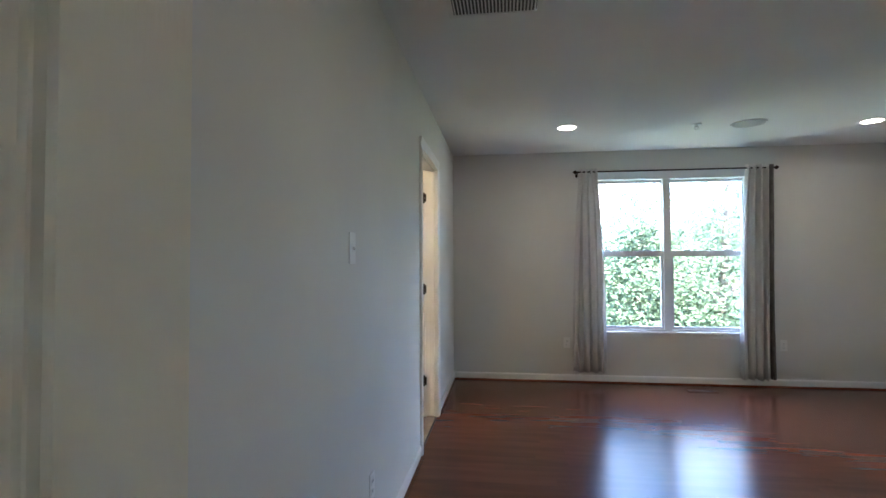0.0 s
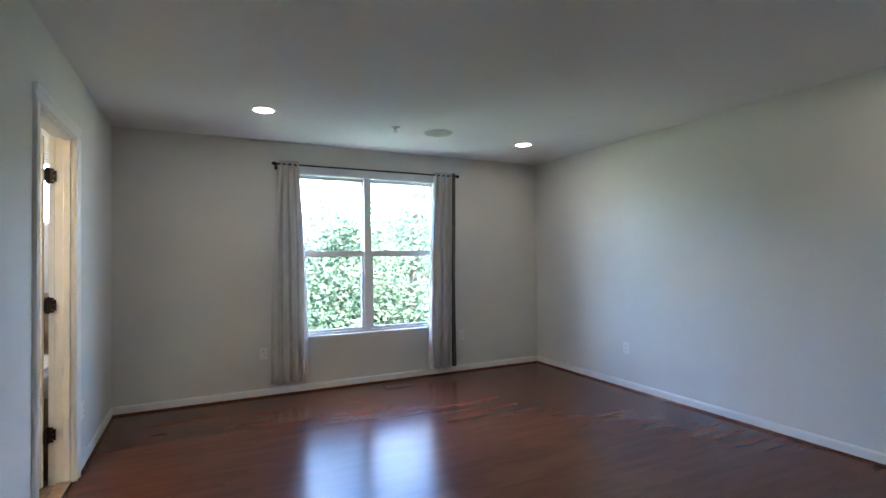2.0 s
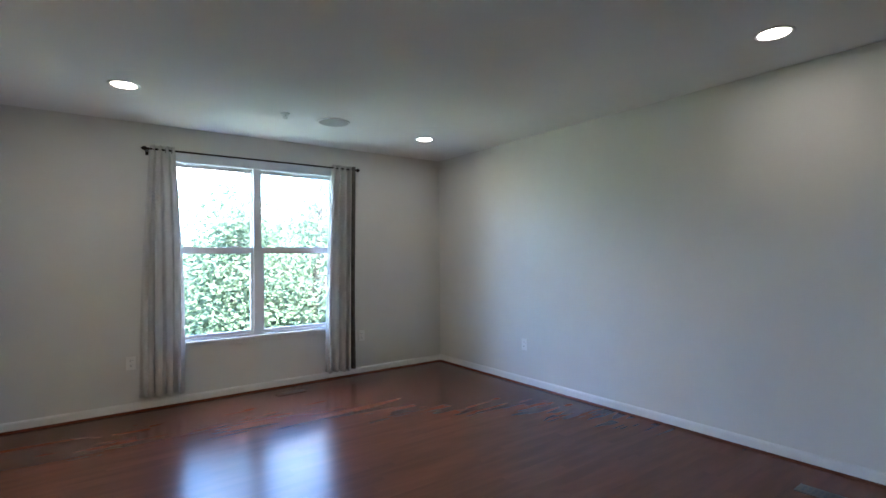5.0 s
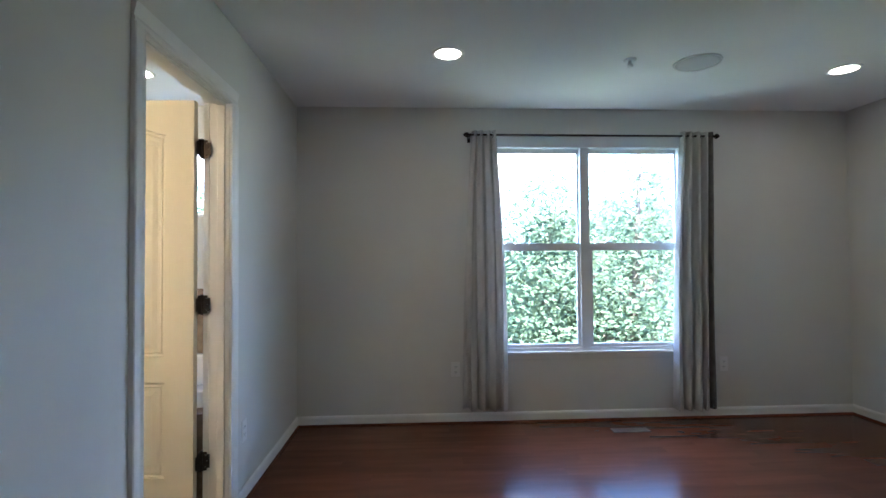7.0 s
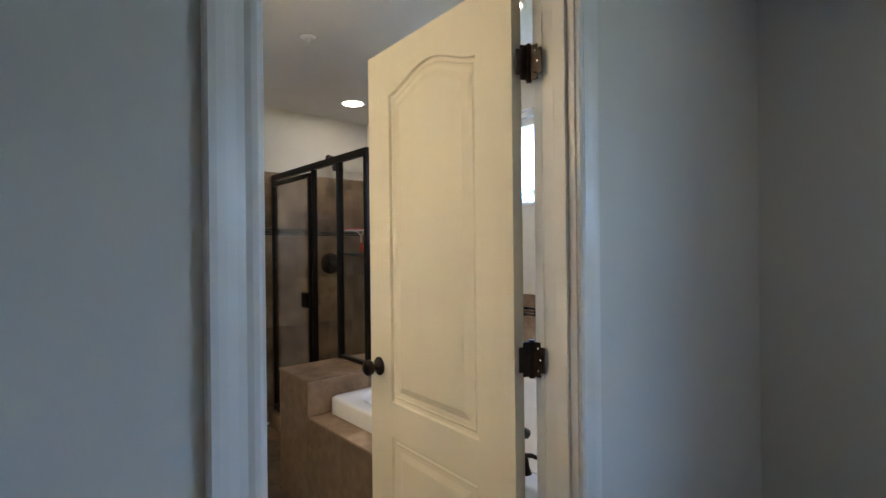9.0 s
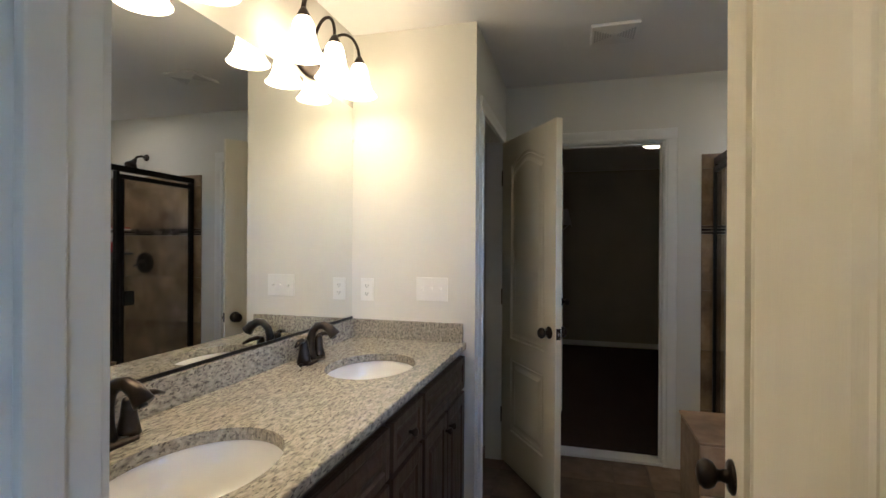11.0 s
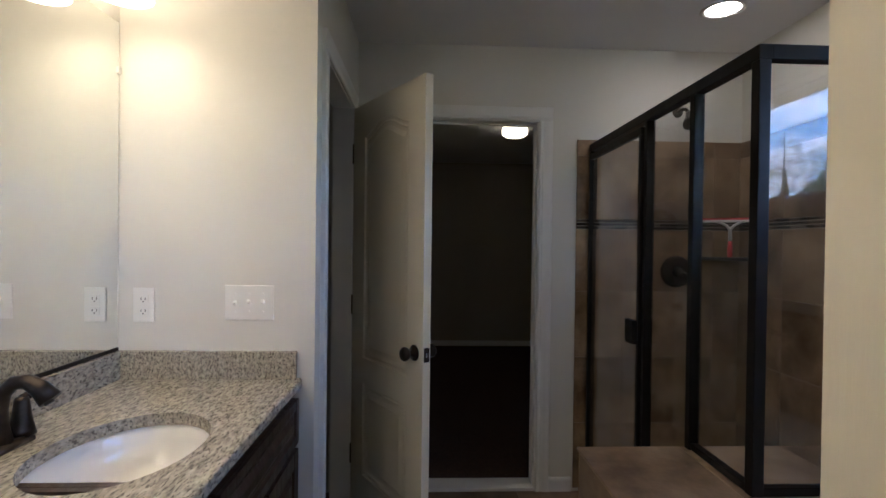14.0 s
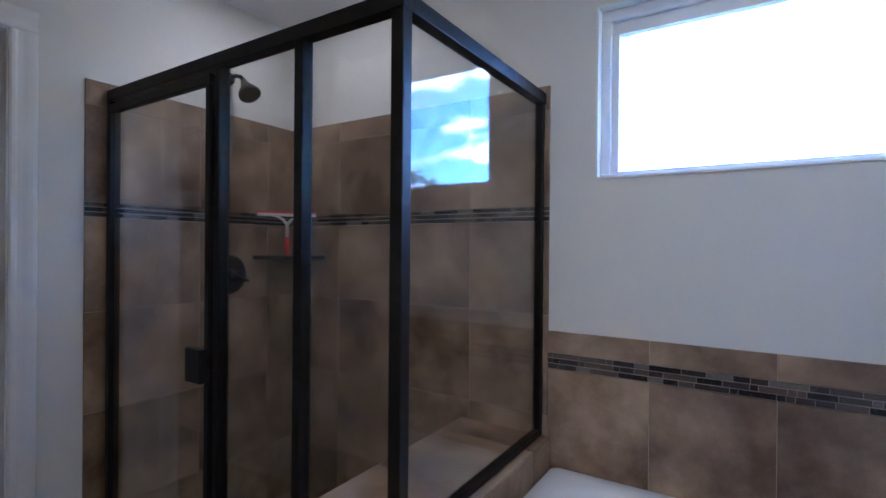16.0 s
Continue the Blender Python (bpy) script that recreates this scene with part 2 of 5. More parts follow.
M_BARK = surface("bark", (0.06, 0.045, 0.035), (0.13, 0.10, 0.08), 6, 0.9, bump=0.6, bscale=20, stretch=(1, 1, 0.2))
M_GRASS = surface("lawn", (0.09, 0.115, 0.055), (0.15, 0.17, 0.095), 0.6, 0.9, bump=0.5, bscale=9)
M_LEAF = leaf_material("leaf", (0.075, 0.122, 0.062), (0.14, 0.19, 0.108))
M_LEAF2 = leaf_material("leaf_dark", (0.045, 0.080, 0.046), (0.090, 0.128, 0.080))


# ---- mesh helpers ----
def part(name, bm, material, parent=None, label="", smooth=False):
    me = bpy.data.meshes.new(name)
    bm.to_mesh(me)
    bm.free()
    me.materials.append(material)
    if smooth:
        for p in me.polygons:
            p.use_smooth = True
    ob = new(name, me)
    if parent:
        ob.parent = parent
    if label:
        ob["label"] = label
    return ob


def thing(name, label, category, at=(0, 0, 0), group="", kind=""):
    return tagged(place(new(name), at), label, category, group, kind)


def place(ob, at):
    ob.location = at
    return ob


def structure(name, bm, material, label, category="wall"):
    return tagged(part(name, bm, material), label, category, kind="structure")


def box(bm, x0, x1, y0, y1, z0, z1, bevel=0.0):
    r = bmesh.ops.create_cube(bm, size=1.0)
    vs = r["verts"]
    for v in vs:
        v.co = Vector(((x0 + x1) / 2 + v.co.x * (x1 - x0), (y0 + y1) / 2 + v.co.y * (y1 - y0), (z0 + z1) / 2 + v.co.z * (z1 - z0)))
    if bevel:
        es = list({e for v in vs for e in v.link_edges})
        bmesh.ops.bevel(bm, geom=es, offset=bevel, segments=2, affect="EDGES", profile=0.6)
    return bm


def boxes(*bs, bevel=0.0):
    bm = bmesh.new()
    for b in bs:
        box(bm, *b, bevel=bevel)
    return bm


def lathe(profile, segs=24, m=None):
    """Turn (radius, height) pairs round z."""
    bm = bmesh.new()
    rings = []
    for r, z in profile:
        if r < 1e-5:
            rings.append([bm.verts.new((0, 0, z))])
        else:
            rings.append([bm.verts.new((r * math.cos(2 * math.pi * i / segs), r * math.sin(2 * math.pi * i / segs), z)) for i in range(segs)])
    for a, b in zip(rings, rings[1:]):
        for i in range(segs):
            j = (i + 1) % segs
            if len(a) == 1 and len(b) == 1:
                continue
            if len(a) == 1:
                bm.faces.new((a[0], b[i], b[j]))
            elif len(b) == 1:
                bm.faces.new((a[i], a[j], b[0]))
            else:
                bm.faces.new((a[i], a[j], b[j], b[i]))
    bmesh.ops.recalc_face_normals(bm, faces=bm.faces)
    if m:
        bmesh.ops.transform(bm, matrix=m, verts=bm.verts)
    return bm


def tube(points, radius, segs=12, closed=False, bm=None):
    """A round bar along points; radius may be a list."""
    bm = bm or bmesh.new()
    pts = [Vector(p) for p in points]
    n = len(pts)
    rings = []
    ref = None
    for i, p in enumerate(pts):
        a = pts[(i - 1) % n] if closed or i else p
        b = pts[(i + 1) % n] if closed or i < n - 1 else p
        d = (b - a).normalized()
        if ref is None:
            ref = d.orthogonal().normalized()
        ref = (ref - d * ref.dot(d)).normalized()
        s = d.cross(ref)
        r = radius[i] if isinstance(radius, (list, tuple)) else radius
        rings.append([bm.verts.new(p + (ref * math.cos(2 * math.pi * k / segs) + s * math.sin(2 * math.pi * k / segs)) * r) for k in range(segs)])
    pairs = list(zip(rings, rings[1:])) + ([(rings[-1], rings[0])] if closed else [])
    for a, b in pairs:
        for k in range(segs):
            j = (k + 1) % segs
            bm.faces.new((a[k], a[j], b[j], b[k]))
    if not closed:
        bm.faces.new(rings[0][::-1])
        bm.faces.new(rings[-1])
    bmesh.ops.recalc_face_normals(bm, faces=bm.faces)
    return bm


def extrude_profile(profile, axis, a, b):
    """A moulding: closed (u, v) profile run along axis from a to b. axis 'x': (u, v) is (y, z); 'y': (x, z); 'z': (x, y)."""
    bm = bmesh.new()
    def co(u, v, w):
        return {"x": (w, u, v), "y": (u, w, v), "z": (u, v, w)}[axis]
    r0 = [bm.verts.new(co(u, v, a)) for u, v in profile]
    r1 = [bm.verts.new(co(u, v, b)) for u, v in profile]
    k = len(profile)
    for i in range(k):
        j = (i + 1) % k
        bm.faces.new((r0[i], r0[j], r1[j], r1[i]))
    bm.faces.new(r0[::-1])
    bm.faces.new(r1)
    bmesh.ops.recalc_face_normals(bm, faces=bm.faces)
    return bm


def turned(bm, m):
    bmesh.ops.transform(bm, matrix=m, verts=bm.verts)
    return bm

# ---- plan ----
CZ = 2.455            # ceilings
NY = 5.75             # north wall, both rooms
BX = 4.43             # bedroom east wall
SY = 0.12             # bedroom south wall
TH = 0.12             # inner wall thickness
BE, BW, BS = -0.095, -3.056, 2.963   # bath east, west and vanity walls
STX, STY = -2.042, 3.61            # stub wall face and its end
DS, DN = 3.654, 4.41                # bath doorway
CS, CN = 3.845, 4.60               # closet doorway
CY0, CX1 = 3.70, -6.9              # closet south wall, back wall
TA, TB = -2.868, -2.20                # toilet room doorway
J, HT = 0.018, 2.045               # jamb thickness, clear door height
EA, EB = 0.06, 0.84                # bedroom entry doorway

# ---- floors and ceilings ----
structure("floor_bedroom", boxes((-0.5, BX + 0.1, -1.6, NY + 0.1, -0.12, -0.012)), M_GAP, "dark underlay below the cherry wood planks", "floor")
structure("floor_bath", boxes((BW - TH, -0.06, BS - 1.5, NY + 0.1, -0.009, -0.005)), M_GROUT, "grout bed below brown stone floor tiles", "floor")
structure("floor_closet", boxes((CX1 - 0.1, BW - TH, 3.0, NY + 0.1, -0.1, 0.008)), M_CARPET, "dark brown carpet in the closet", "floor")
structure("ceiling_bedroom", boxes((BE, BX + 0.1, -1.6, NY + 0.1, CZ, CZ + 0.15), (-0.5, BE, -1.6, SY, CZ + 0.001, CZ + 0.15)), M_CEIL, "flat white painted ceiling with recessed lamps", "ceiling")
structure("ceiling_bath", boxes((CX1 - 0.1, BE - 0.001, BS - 1.5, NY + 0.1, CZ, CZ + 0.15)), M_CEIL, "flat white ceiling over bath and closet", "ceiling")

# ---- walls ----
WX0, WX1, WZ0, WZ1 = 1.44, 3.075, 0.525, 2.24       # bedroom window opening
VX0, VX1, VZ0, VZ1 = -1.502, -0.27, 1.602, 2.194     # bath window opening
structure("wall_north_bedroom", boxes((-0.06, WX0, NY, NY + 0.2, 0, CZ), (WX1, BX + 0.1, NY, NY + 0.2, 0, CZ),
          (WX0, WX1, NY, NY + 0.2, 0, WZ0), (WX0, WX1, NY, NY + 0.2, WZ1, CZ)), M_WALL, "light greige painted wall with a double window")
structure("wall_east_bedroom", boxes((BX, BX + 0.15, SY, NY, 0, CZ)), M_WALL, "plain light greige painted wall")
structure("wall_south_bedroom", boxes((BE + 0.002, EA - J, SY - TH, SY, 0, CZ), (EB + J, BX, SY - TH, SY, 0, CZ), (EA - J, EB + J, SY - TH, SY, HT + J, CZ)), M_WALL, "greige painted wall with the entry doorway")
structure("wall_west_bedroom", boxes((BE + 0.002, 0, SY, DS - J, 0, CZ), (BE + 0.002, 0, DN + J, NY, 0, CZ), (BE + 0.002, 0, DS - J, DN + J, HT + J, CZ)), M_WALL,
          "light greige painted wall with the bathroom doorway")
structure("wall_hall", boxes((-0.5, -0.4, -1.5, SY - TH, 0, CZ), (1.4, 1.5, -1.5, SY - TH, 0, CZ), (-0.5, 1.5, -1.6, -1.5, 0, CZ)), M_WALL, "plain greige walls of the hall outside the bedroom")
structure("wall_north_bath", boxes((BW - TH, VX0, NY, NY + 0.2, 0, CZ), (VX1, -0.06, NY, NY + 0.2, 0, CZ),
          (VX0, VX1, NY, NY + 0.2, 0, VZ0), (VX0, VX1, NY, NY + 0.2, VZ1, CZ)), M_BWALL, "warm white painted bath wall with a wide high window")
structure("wall_east_bath", boxes((BE - 0.004, BE + 0.001, BS, DS - J, 0, CZ), (BE - 0.004, BE + 0.001, DN + J, NY, 0, CZ), (BE - 0.004, BE + 0.001, DS - J, DN + J, HT + J, CZ)), M_BWALL,
          "warm white painted bath wall beside the door")
structure("wall_vanity", boxes((STX - 0.1, BE, BS - TH, BS, 0, CZ)), M_BWALL, "warm white painted wall behind the vanity mirror")
structure("wall_stub", boxes((STX - 0.1, STX, BS, STY, 0, CZ)), M_BWALL, "warm white stub wall at the vanity's end")
structure("wall_toilet_room", boxes((TB + J, STX - 0.1, STY - 0.1, STY, 0, CZ), (BW, TA - J, STY - 0.1, STY, 0, CZ), (TA - J, TB + J, STY - 0.1, STY, HT + J, CZ)), M_BWALL,
          "warm white wall with the toilet room doorway")
structure("wall_toilet_back", boxes((BW - TH, STX - 0.1, 1.5, 1.6, 0, CZ), (STX - 0.1, STX, 1.6, BS - TH, 0, CZ)), M_BWALL, "plain wall of the toilet room")
structure("wall_west_bath", boxes((BW - TH, BW, 1.6, CS - J, 0, CZ), (BW - TH, BW, CN + J, NY, 0, CZ), (BW - TH, BW, CS - J, CN + J, HT + J, CZ)), M_BWALL,
          "warm white painted wall with the closet doorway")
# closet walls take the darkened paint, so their shade is partly painted in
structure("wall_closet_back", boxes((CX1 - 0.1, CX1, CY0 - 0.1, NY + 0.1, 0, CZ)), M_CWALL_DIM, "plain closet back wall, shade put into its darker paint")
structure("wall_closet_south", boxes((CX1, BW - TH, CY0 - 0.1, CY0, 0, CZ)), M_CWALL_DIM, "plain closet side wall")
structure("wall_closet_north", boxes((CX1, BW - TH, NY, NY + 0.1, 0, CZ)), M_CWALL_DIM, "plain closet side wall")


# ---- trim ----
def base_profile(side):
    """Baseboard section, thickness along the first axis to the given side."""
    p = [(0, 0), (0.012, 0), (0.012, 0.062), (0.009, 0.072), (0.004, 0.079), (0, 0.079)]
    return [(side * u, v) for u, v in p]


def shoe_profile(side):
    p = [(0.012, -0.004), (0.026, -0.004), (0.025, 0.004), (0.020, 0.012), (0.012, 0.016)]
    return [(side * u, v) for u, v in p]


def baseboard(axis, at, side, a, b, shoe=True):
    prof = [((at + u), v) for u, v in base_profile(side)]
    ob = structure("baseboard", extrude_profile(prof, axis, a, b), M_TRIM, "white painted baseboard along the wall", "baseboard")
    if shoe:
        prof = [((at + u), v) for u, v in shoe_profile(side)]
        part("shoe_moulding", extrude_profile(prof, axis, a, b), M_WOOD, ob, "dark cherry quarter-round shoe moulding")


baseboard("y", 0.0, 1, SY + 0.002, DS - 0.079)
baseboard("y", 0.0, 1, DN + 0.079, NY - 0.001)
baseboard("x", NY, -1, 0.014, BX - 0.014)
baseboard("y", BX, -1, SY, NY - 0.001)
baseboard("x", SY, 1, EB + 0.08, BX - 0.014)
baseboard("y", BW, 1, CN + 0.078, 4.805, shoe=False)
baseboard("y", STX, 1, 3.575, STY, shoe=False)
baseboard("y", CX1, 1, CY0, NY, shoe=False)


def casing_profile():
    """Colonial casing: (across from the opening, thickness)."""
    return [(0, 0), (0, 0.009), (0.006, 0.013), (0.014, 0.013), (0.022, 0.010), (0.034, 0.012), (0.048, 0.016), (0.060, 0.018), (0.070, 0.018), (0.073, 0.014), (0.073, 0)]


def casing(parent, along, face, out, a, b, top):
    """Three casing legs round an opening from a to b along axis 'along', on the wall face, out is +1 or -1."""
    prof = casing_profile()
    def leg(name, edge, sgn, z0, z1):
        if along == "y":
            p = [(face + out * t, edge + sgn * u) for u, t in prof]
            bm = extrude_profile(p, "z", z0, z1)
        else:
            p = [(edge + sgn * u, face + out * t) for u, t in prof]
            bm = extrude_profile(p, "z", z0, z1)
        part(name, bm, M_TRIM, parent)
    leg("casing_leg", a, -1, 0, top)
    leg("casing_leg", b, 1, 0, top)
    if along == "y":
        p = [(face + out * t, top + u) for u, t in prof]
        bm = extrude_profile(p, "y", a - 0.073, b + 0.073)
    else:
        p = [(face + out * t, top + u) for u, t in prof]
        bm = extrude_profile(p, "x", a - 0.073, b + 0.073)
    part("casing_head", bm, M_TRIM, parent)


def jambs(parent, along, f0, f1, a, b, top, t=0.018):
    """Jamb lining of an opening a..b in a wall from f0 to f1."""
    if along == "y":
        bs = ((f0, f1, a - t, a, 0, top + t), (f0, f1, b, b + t, 0, top + t), (f0, f1, a, b, top, top + t))
    else:
        bs = ((a - t, a, f0, f1, 0, top + t), (b, b + t, f0, f1, 0, top + t), (a, b, f0, f1, top, top + t))
    for k, bb in enumerate(bs):
        part("jamb" if k < 2 else "head_jamb", boxes(bb, bevel=0.0015), M_TRIM, parent)


def opening(name, label, along, f0, f1, a, b, outs):
    """A door opening lined with jambs of width t outside the clear opening a..b."""
    ob = tagged(new(name), label, "door frame", kind="structure")
    jambs(ob, along, f0, f1, a, b, HT)
    for face, out in outs:
        casing(ob, along, face, out, a - 0.005, b + 0.005, HT + 0.005)
    return ob


def door_stop(parent, x0, x1, a, b, top):
    """Stop strips planted on the jambs and the head of an opening a..b along y."""
    for bb in ((x0, x1, a - 0.001, a + 0.011, 0.012, top), (x0, x1, b - 0.011, b + 0.001, 0.012, top), (x0, x1, a + 0.011, b - 0.011, top - 0.011, top + 0.001)):
        part("door_stop", boxes(bb, bevel=0.003), M_TRIM, parent)


frame_bath = opening("door_frame_bath", "white painted door frame between bedroom and bath", "y", BE - 0.002, 0.0, DS, DN, ((0.0, 1), (BE - 0.004, -1)))
part("hinge_jamb", boxes((BE - 0.030, BE - 0.0025, DN, DN + J, 0, HT), bevel=0.0015), M_TRIM, frame_bath)
door_stop(frame_bath, -0.056, -0.020, DS, DN, HT)
frame_closet = opening("door_frame_closet", "white painted frame of the closet doorway", "y", BW - TH, BW, CS, CN, ((BW, 1), (BW - TH, -1)))
door_stop(frame_closet, BW - 0.085, BW - 0.050, CS, CN, HT)
frame_toilet = tagged(new("door_frame_toilet"), "white painted frame of the toilet room doorway", "door frame", kind="structure")
jambs(frame_toilet, "x", STY - 0.1, STY, TA, TB, HT)
casing(frame_toilet, "x", STY, 1, TA - 0.005, TB + 0.005, HT + 0.005)
frame_entry = tagged(new("door_frame_entry"), "white painted frame of the bedroom entry", "door frame", kind="structure")
jambs(frame_entry, "x", SY - TH, SY, EA, EB, HT)
structure("door_threshold", boxes((BW - TH, BW + 0.004, CS, CN, 0.0, 0.02), bevel=0.004), M_TRIM, "pale threshold strip at the closet doorway", "threshold")
structure("door_threshold", boxes((-0.085, -0.015, DS, DN, -0.004, 0.012), bevel=0.004), M_TILE, "stone threshold between wood floor and tiles", "threshold")


# ---- doors ----
def panel_outline(x0, x1, z0, z1, rise, n=20):
    """Outline of a door panel with a camel-back top."""
    pts = [(x0, z0), (x1, z0)]
    for i in range(n + 1):
        u = i / n
        s = 0.5 - 0.5 * math.cos(2 * math.pi * u)
        pts.append((x1 + (x0 - x1) * u, z1 - rise + rise * s ** 0.85 if rise else z1))
        if not rise and 0 < i < n:
            pts.pop()
    return pts


def inset(pts, d):
    """Move a counter-clockwise outline inwards by d."""
    out = []
    n = len(pts)
    for i in range(n):
        a, p, b = Vector(pts[i - 1]), Vector(pts[i]), Vector(pts[(i + 1) % n])
        e1, e2 = (p - a), (b - p)
        n1, n2 = Vector((-e1.y, e1.x)).normalized(), Vector((-e2.y, e2.x)).normalized()
        m = (n1 + n2)
        m = m / max(0.3, m.dot(n1)) if m.length > 1e-6 else n1
        out.append(tuple(p + m * d))
    return out


def door_leaf(name, label, width, group=""):
    """A moulded two-panel door: x from the hinge edge, y its thickness, z up."""
    ob = tagged(new(name), label, "door", group)
    h, t = 2.03, 0.035
    st = 0.19 * width
    outlines = [panel_outline(st, width - st, 0.23, 0.68, 0), panel_outline(st, width - st, 0.80, 1.925, 0.06)]
    bm = bmesh.new()
    for y, flip in ((0, False), (t, True)):
        edges = []
        rect = [(0, 0.008), (width, 0.008), (width, h), (0, h)]
        for loop in [rect] + outlines:
            vs = [bm.verts.new((x, y, z)) for x, z in loop]
            edges += [bm.edges.new((vs[i], vs[(i + 1) % len(vs)])) for i in range(len(vs))]
        bmesh.ops.triangle_fill(bm, edges=edges, use_beauty=True, normal=(0, 1 if flip else -1, 0))
    for (xa, za), (xb, zb) in (((0, 0.008), (width, 0.008)), ((width, 0.008), (width, h)), ((width, h), (0, h)), ((0, h), (0, 0.008))):
        bm.faces.new([bm.verts.new(c) for c in ((xa, 0, za), (xb, 0, zb), (xb, t, zb), (xa, t, za))])
    bmesh.ops.remove_doubles(bm, verts=bm.verts, dist=1e-5)
    bmesh.ops.recalc_face_normals(bm, faces=bm.faces)
    part("door_slab", bm, M_DOOR, ob)
    for o in outlines:
        bm = bmesh.new()
        for y, s in ((0, 1), (t, -1)):
            loops = []
            for d, depth in ((0, 0), (0.004, 0.0085), (0.014, 0.0095), (0.020, 0.006), (0.026, 0.0085), (0.040, 0.0085), (0.062, 0.0025)):
                loops.append([bm.verts.new((x, y + s * depth, z)) for x, z in (inset(o, d) if d else o)])
            for a, b in zip(loops, loops[1:]):
                for i in range(len(a)):
                    j = (i + 1) % len(a)
                    bm.faces.new((a[i], a[j], b[j], b[i]))
            bm.faces.new(loops[-1])
        bmesh.ops.recalc_face_normals(bm, faces=bm.faces)
        part("door_panel", bm, M_DOOR, ob)
    return ob


def knob_set(parent, x, z=0.912, t=0.035):
    """Round bronze knobs on both faces with roses and the latch plate."""
    prof = [(0, 0), (0.033, 0), (0.033, 0.004), (0.028, 0.008), (0.014, 0.010), (0.011, 0.022), (0.013, 0.028), (0.024, 0.034), (0.0285, 0.044),
            (0.028, 0.052), (0.021, 0.060), (0.010, 0.0635), (0, 0.064)]
    part("knob", lathe(prof, 24, pose(x, 0, z, 90)), M_BRONZE, parent, "oil-rubbed bronze knob", smooth=True)
    part("knob", lathe(prof, 24, pose(x, t, z, -90)), M_BRONZE, parent, "oil-rubbed bronze knob", smooth=True)


def latch(parent, x, sgn, z=0.912, t=0.035):
    p = part("latch_plate", boxes((x - 0.0015, x + 0.0015, t / 2 - 0.0125, t / 2 + 0.0125, z - 0.029, z + 0.029)), M_BRONZE, parent, "bronze latch plate")
    part("latch_bolt", boxes((x, x + sgn * 0.009, t / 2 - 0.006, t / 2 + 0.006, z - 0.01, z + 0.01), bevel=0.002), M_CHROME, p, "bright latch bolt")


def hinge(parent, z, px, py, leaf_dir, jamb_dir):
    """Butt hinge: knuckle at (px, py), two rounded leaves along the given directions."""
    k = part("hinge", tube([(px, py, z - 0.049), (px, py, z + 0.049)], 0.0075, 12), M_BRONZE, parent, "oil-rubbed bronze hinge")
    for d, nrm in ((leaf_dir, 1), (jamb_dir, 1)):
        bm = bmesh.new()
        box(bm, 0.002, 0.038, -0.0016, 0.0016, -0.0445, 0.0445)
        es = [e for e in bm.edges if abs(e.verts[0].co.x - 0.038) < 1e-6 and abs(e.verts[1].co.x - 0.038) < 1e-6 and abs(e.verts[0].co.z - e.verts[1].co.z) < 1e-6]
        bmesh.ops.bevel(bm, geom=es, offset=0.012, segments=4, affect="EDGES")
        a = math.atan2(d[1], d[0])
        turned(bm, Matrix.Translation((px, py, z)) @ Matrix.Rotation(a, 4, "Z"))
        p = part("hinge_leaf", bm, M_BRONZE, k)
        bs = []
        for zz in (-0.028, 0.0, 0.028):
            s = lathe([(0, 0), (0.004, 0), (0.003, 0.0022), (0, 0.0025)], 10, Matrix.Translation((px, py, z)) @ Matrix.Rotation(a, 4, "Z") @ pose(0.02 + (0.006 if zz == 0 else 0), -0.0012, zz, 90))
            bs.append(s)
        for s in bs:
            part("screw", s, M_CHROME, p, smooth=True)


# bath door, open a little past a right angle
LEAF_Y, LEAF_X, LEAF_W = 4.380, -0.140, 0.72
bath_door = door_leaf("bath_door", "cream white moulded two-panel door standing wide open", LEAF_W)
knob_set(bath_door, LEAF_W - 0.060)
latch(bath_door, LEAF_W, 1)
bath_door.matrix_world = pose(LEAF_X, LEAF_Y, 0.01, 0, 0, 177.4)
for hz in (1.815, 1.055, 0.30):
    hinge(frame_bath, hz, -0.124, 4.392, (-0.30, -1), (1, 0.10))

toilet_door = door_leaf("toilet_room_door", "cream white moulded two-panel door standing half open", 0.656)
knob_set(toilet_door, 0.656 - 0.062)
latch(toilet_door, 0.656, 1)
ang = 33.0
toilet_door.matrix_world = pose(-2.862, 3.618, 0.01, 0, 0, ang)
for hz in (1.815, 1.055, 0.30):
    hinge(frame_toilet, hz, -2.872, 3.617, (math.cos(radians(ang + 95)), math.sin(radians(ang + 95))), (0.02, -1))

closet_door = door_leaf("closet_door", "cream white moulded two-panel door open into the closet", 0.73)
knob_set(closet_door, 0.73 - 0.062)
latch(closet_door, 0.73, 1)
closet_door.matrix_world = pose(BW - TH - 0.01, CS + 0.046, 0.02, 0, 0, 174)

entry_door = door_leaf("entry_door", "white moulded two-panel door swung back beside the wall", 0.76)
knob_set(entry_door, 0.76 - 0.062)
latch(entry_door, 0.76, 1)
entry_door.matrix_world = pose(0.066, 0.160, 0.01, 0, 0, 79.6)


# ---- bedroom window ----
def bar(parent, name, *b, mat=None, bevel=0.003, label=""):
    return part(name, boxes(b, bevel=bevel), mat or M_VINYL, parent, label)


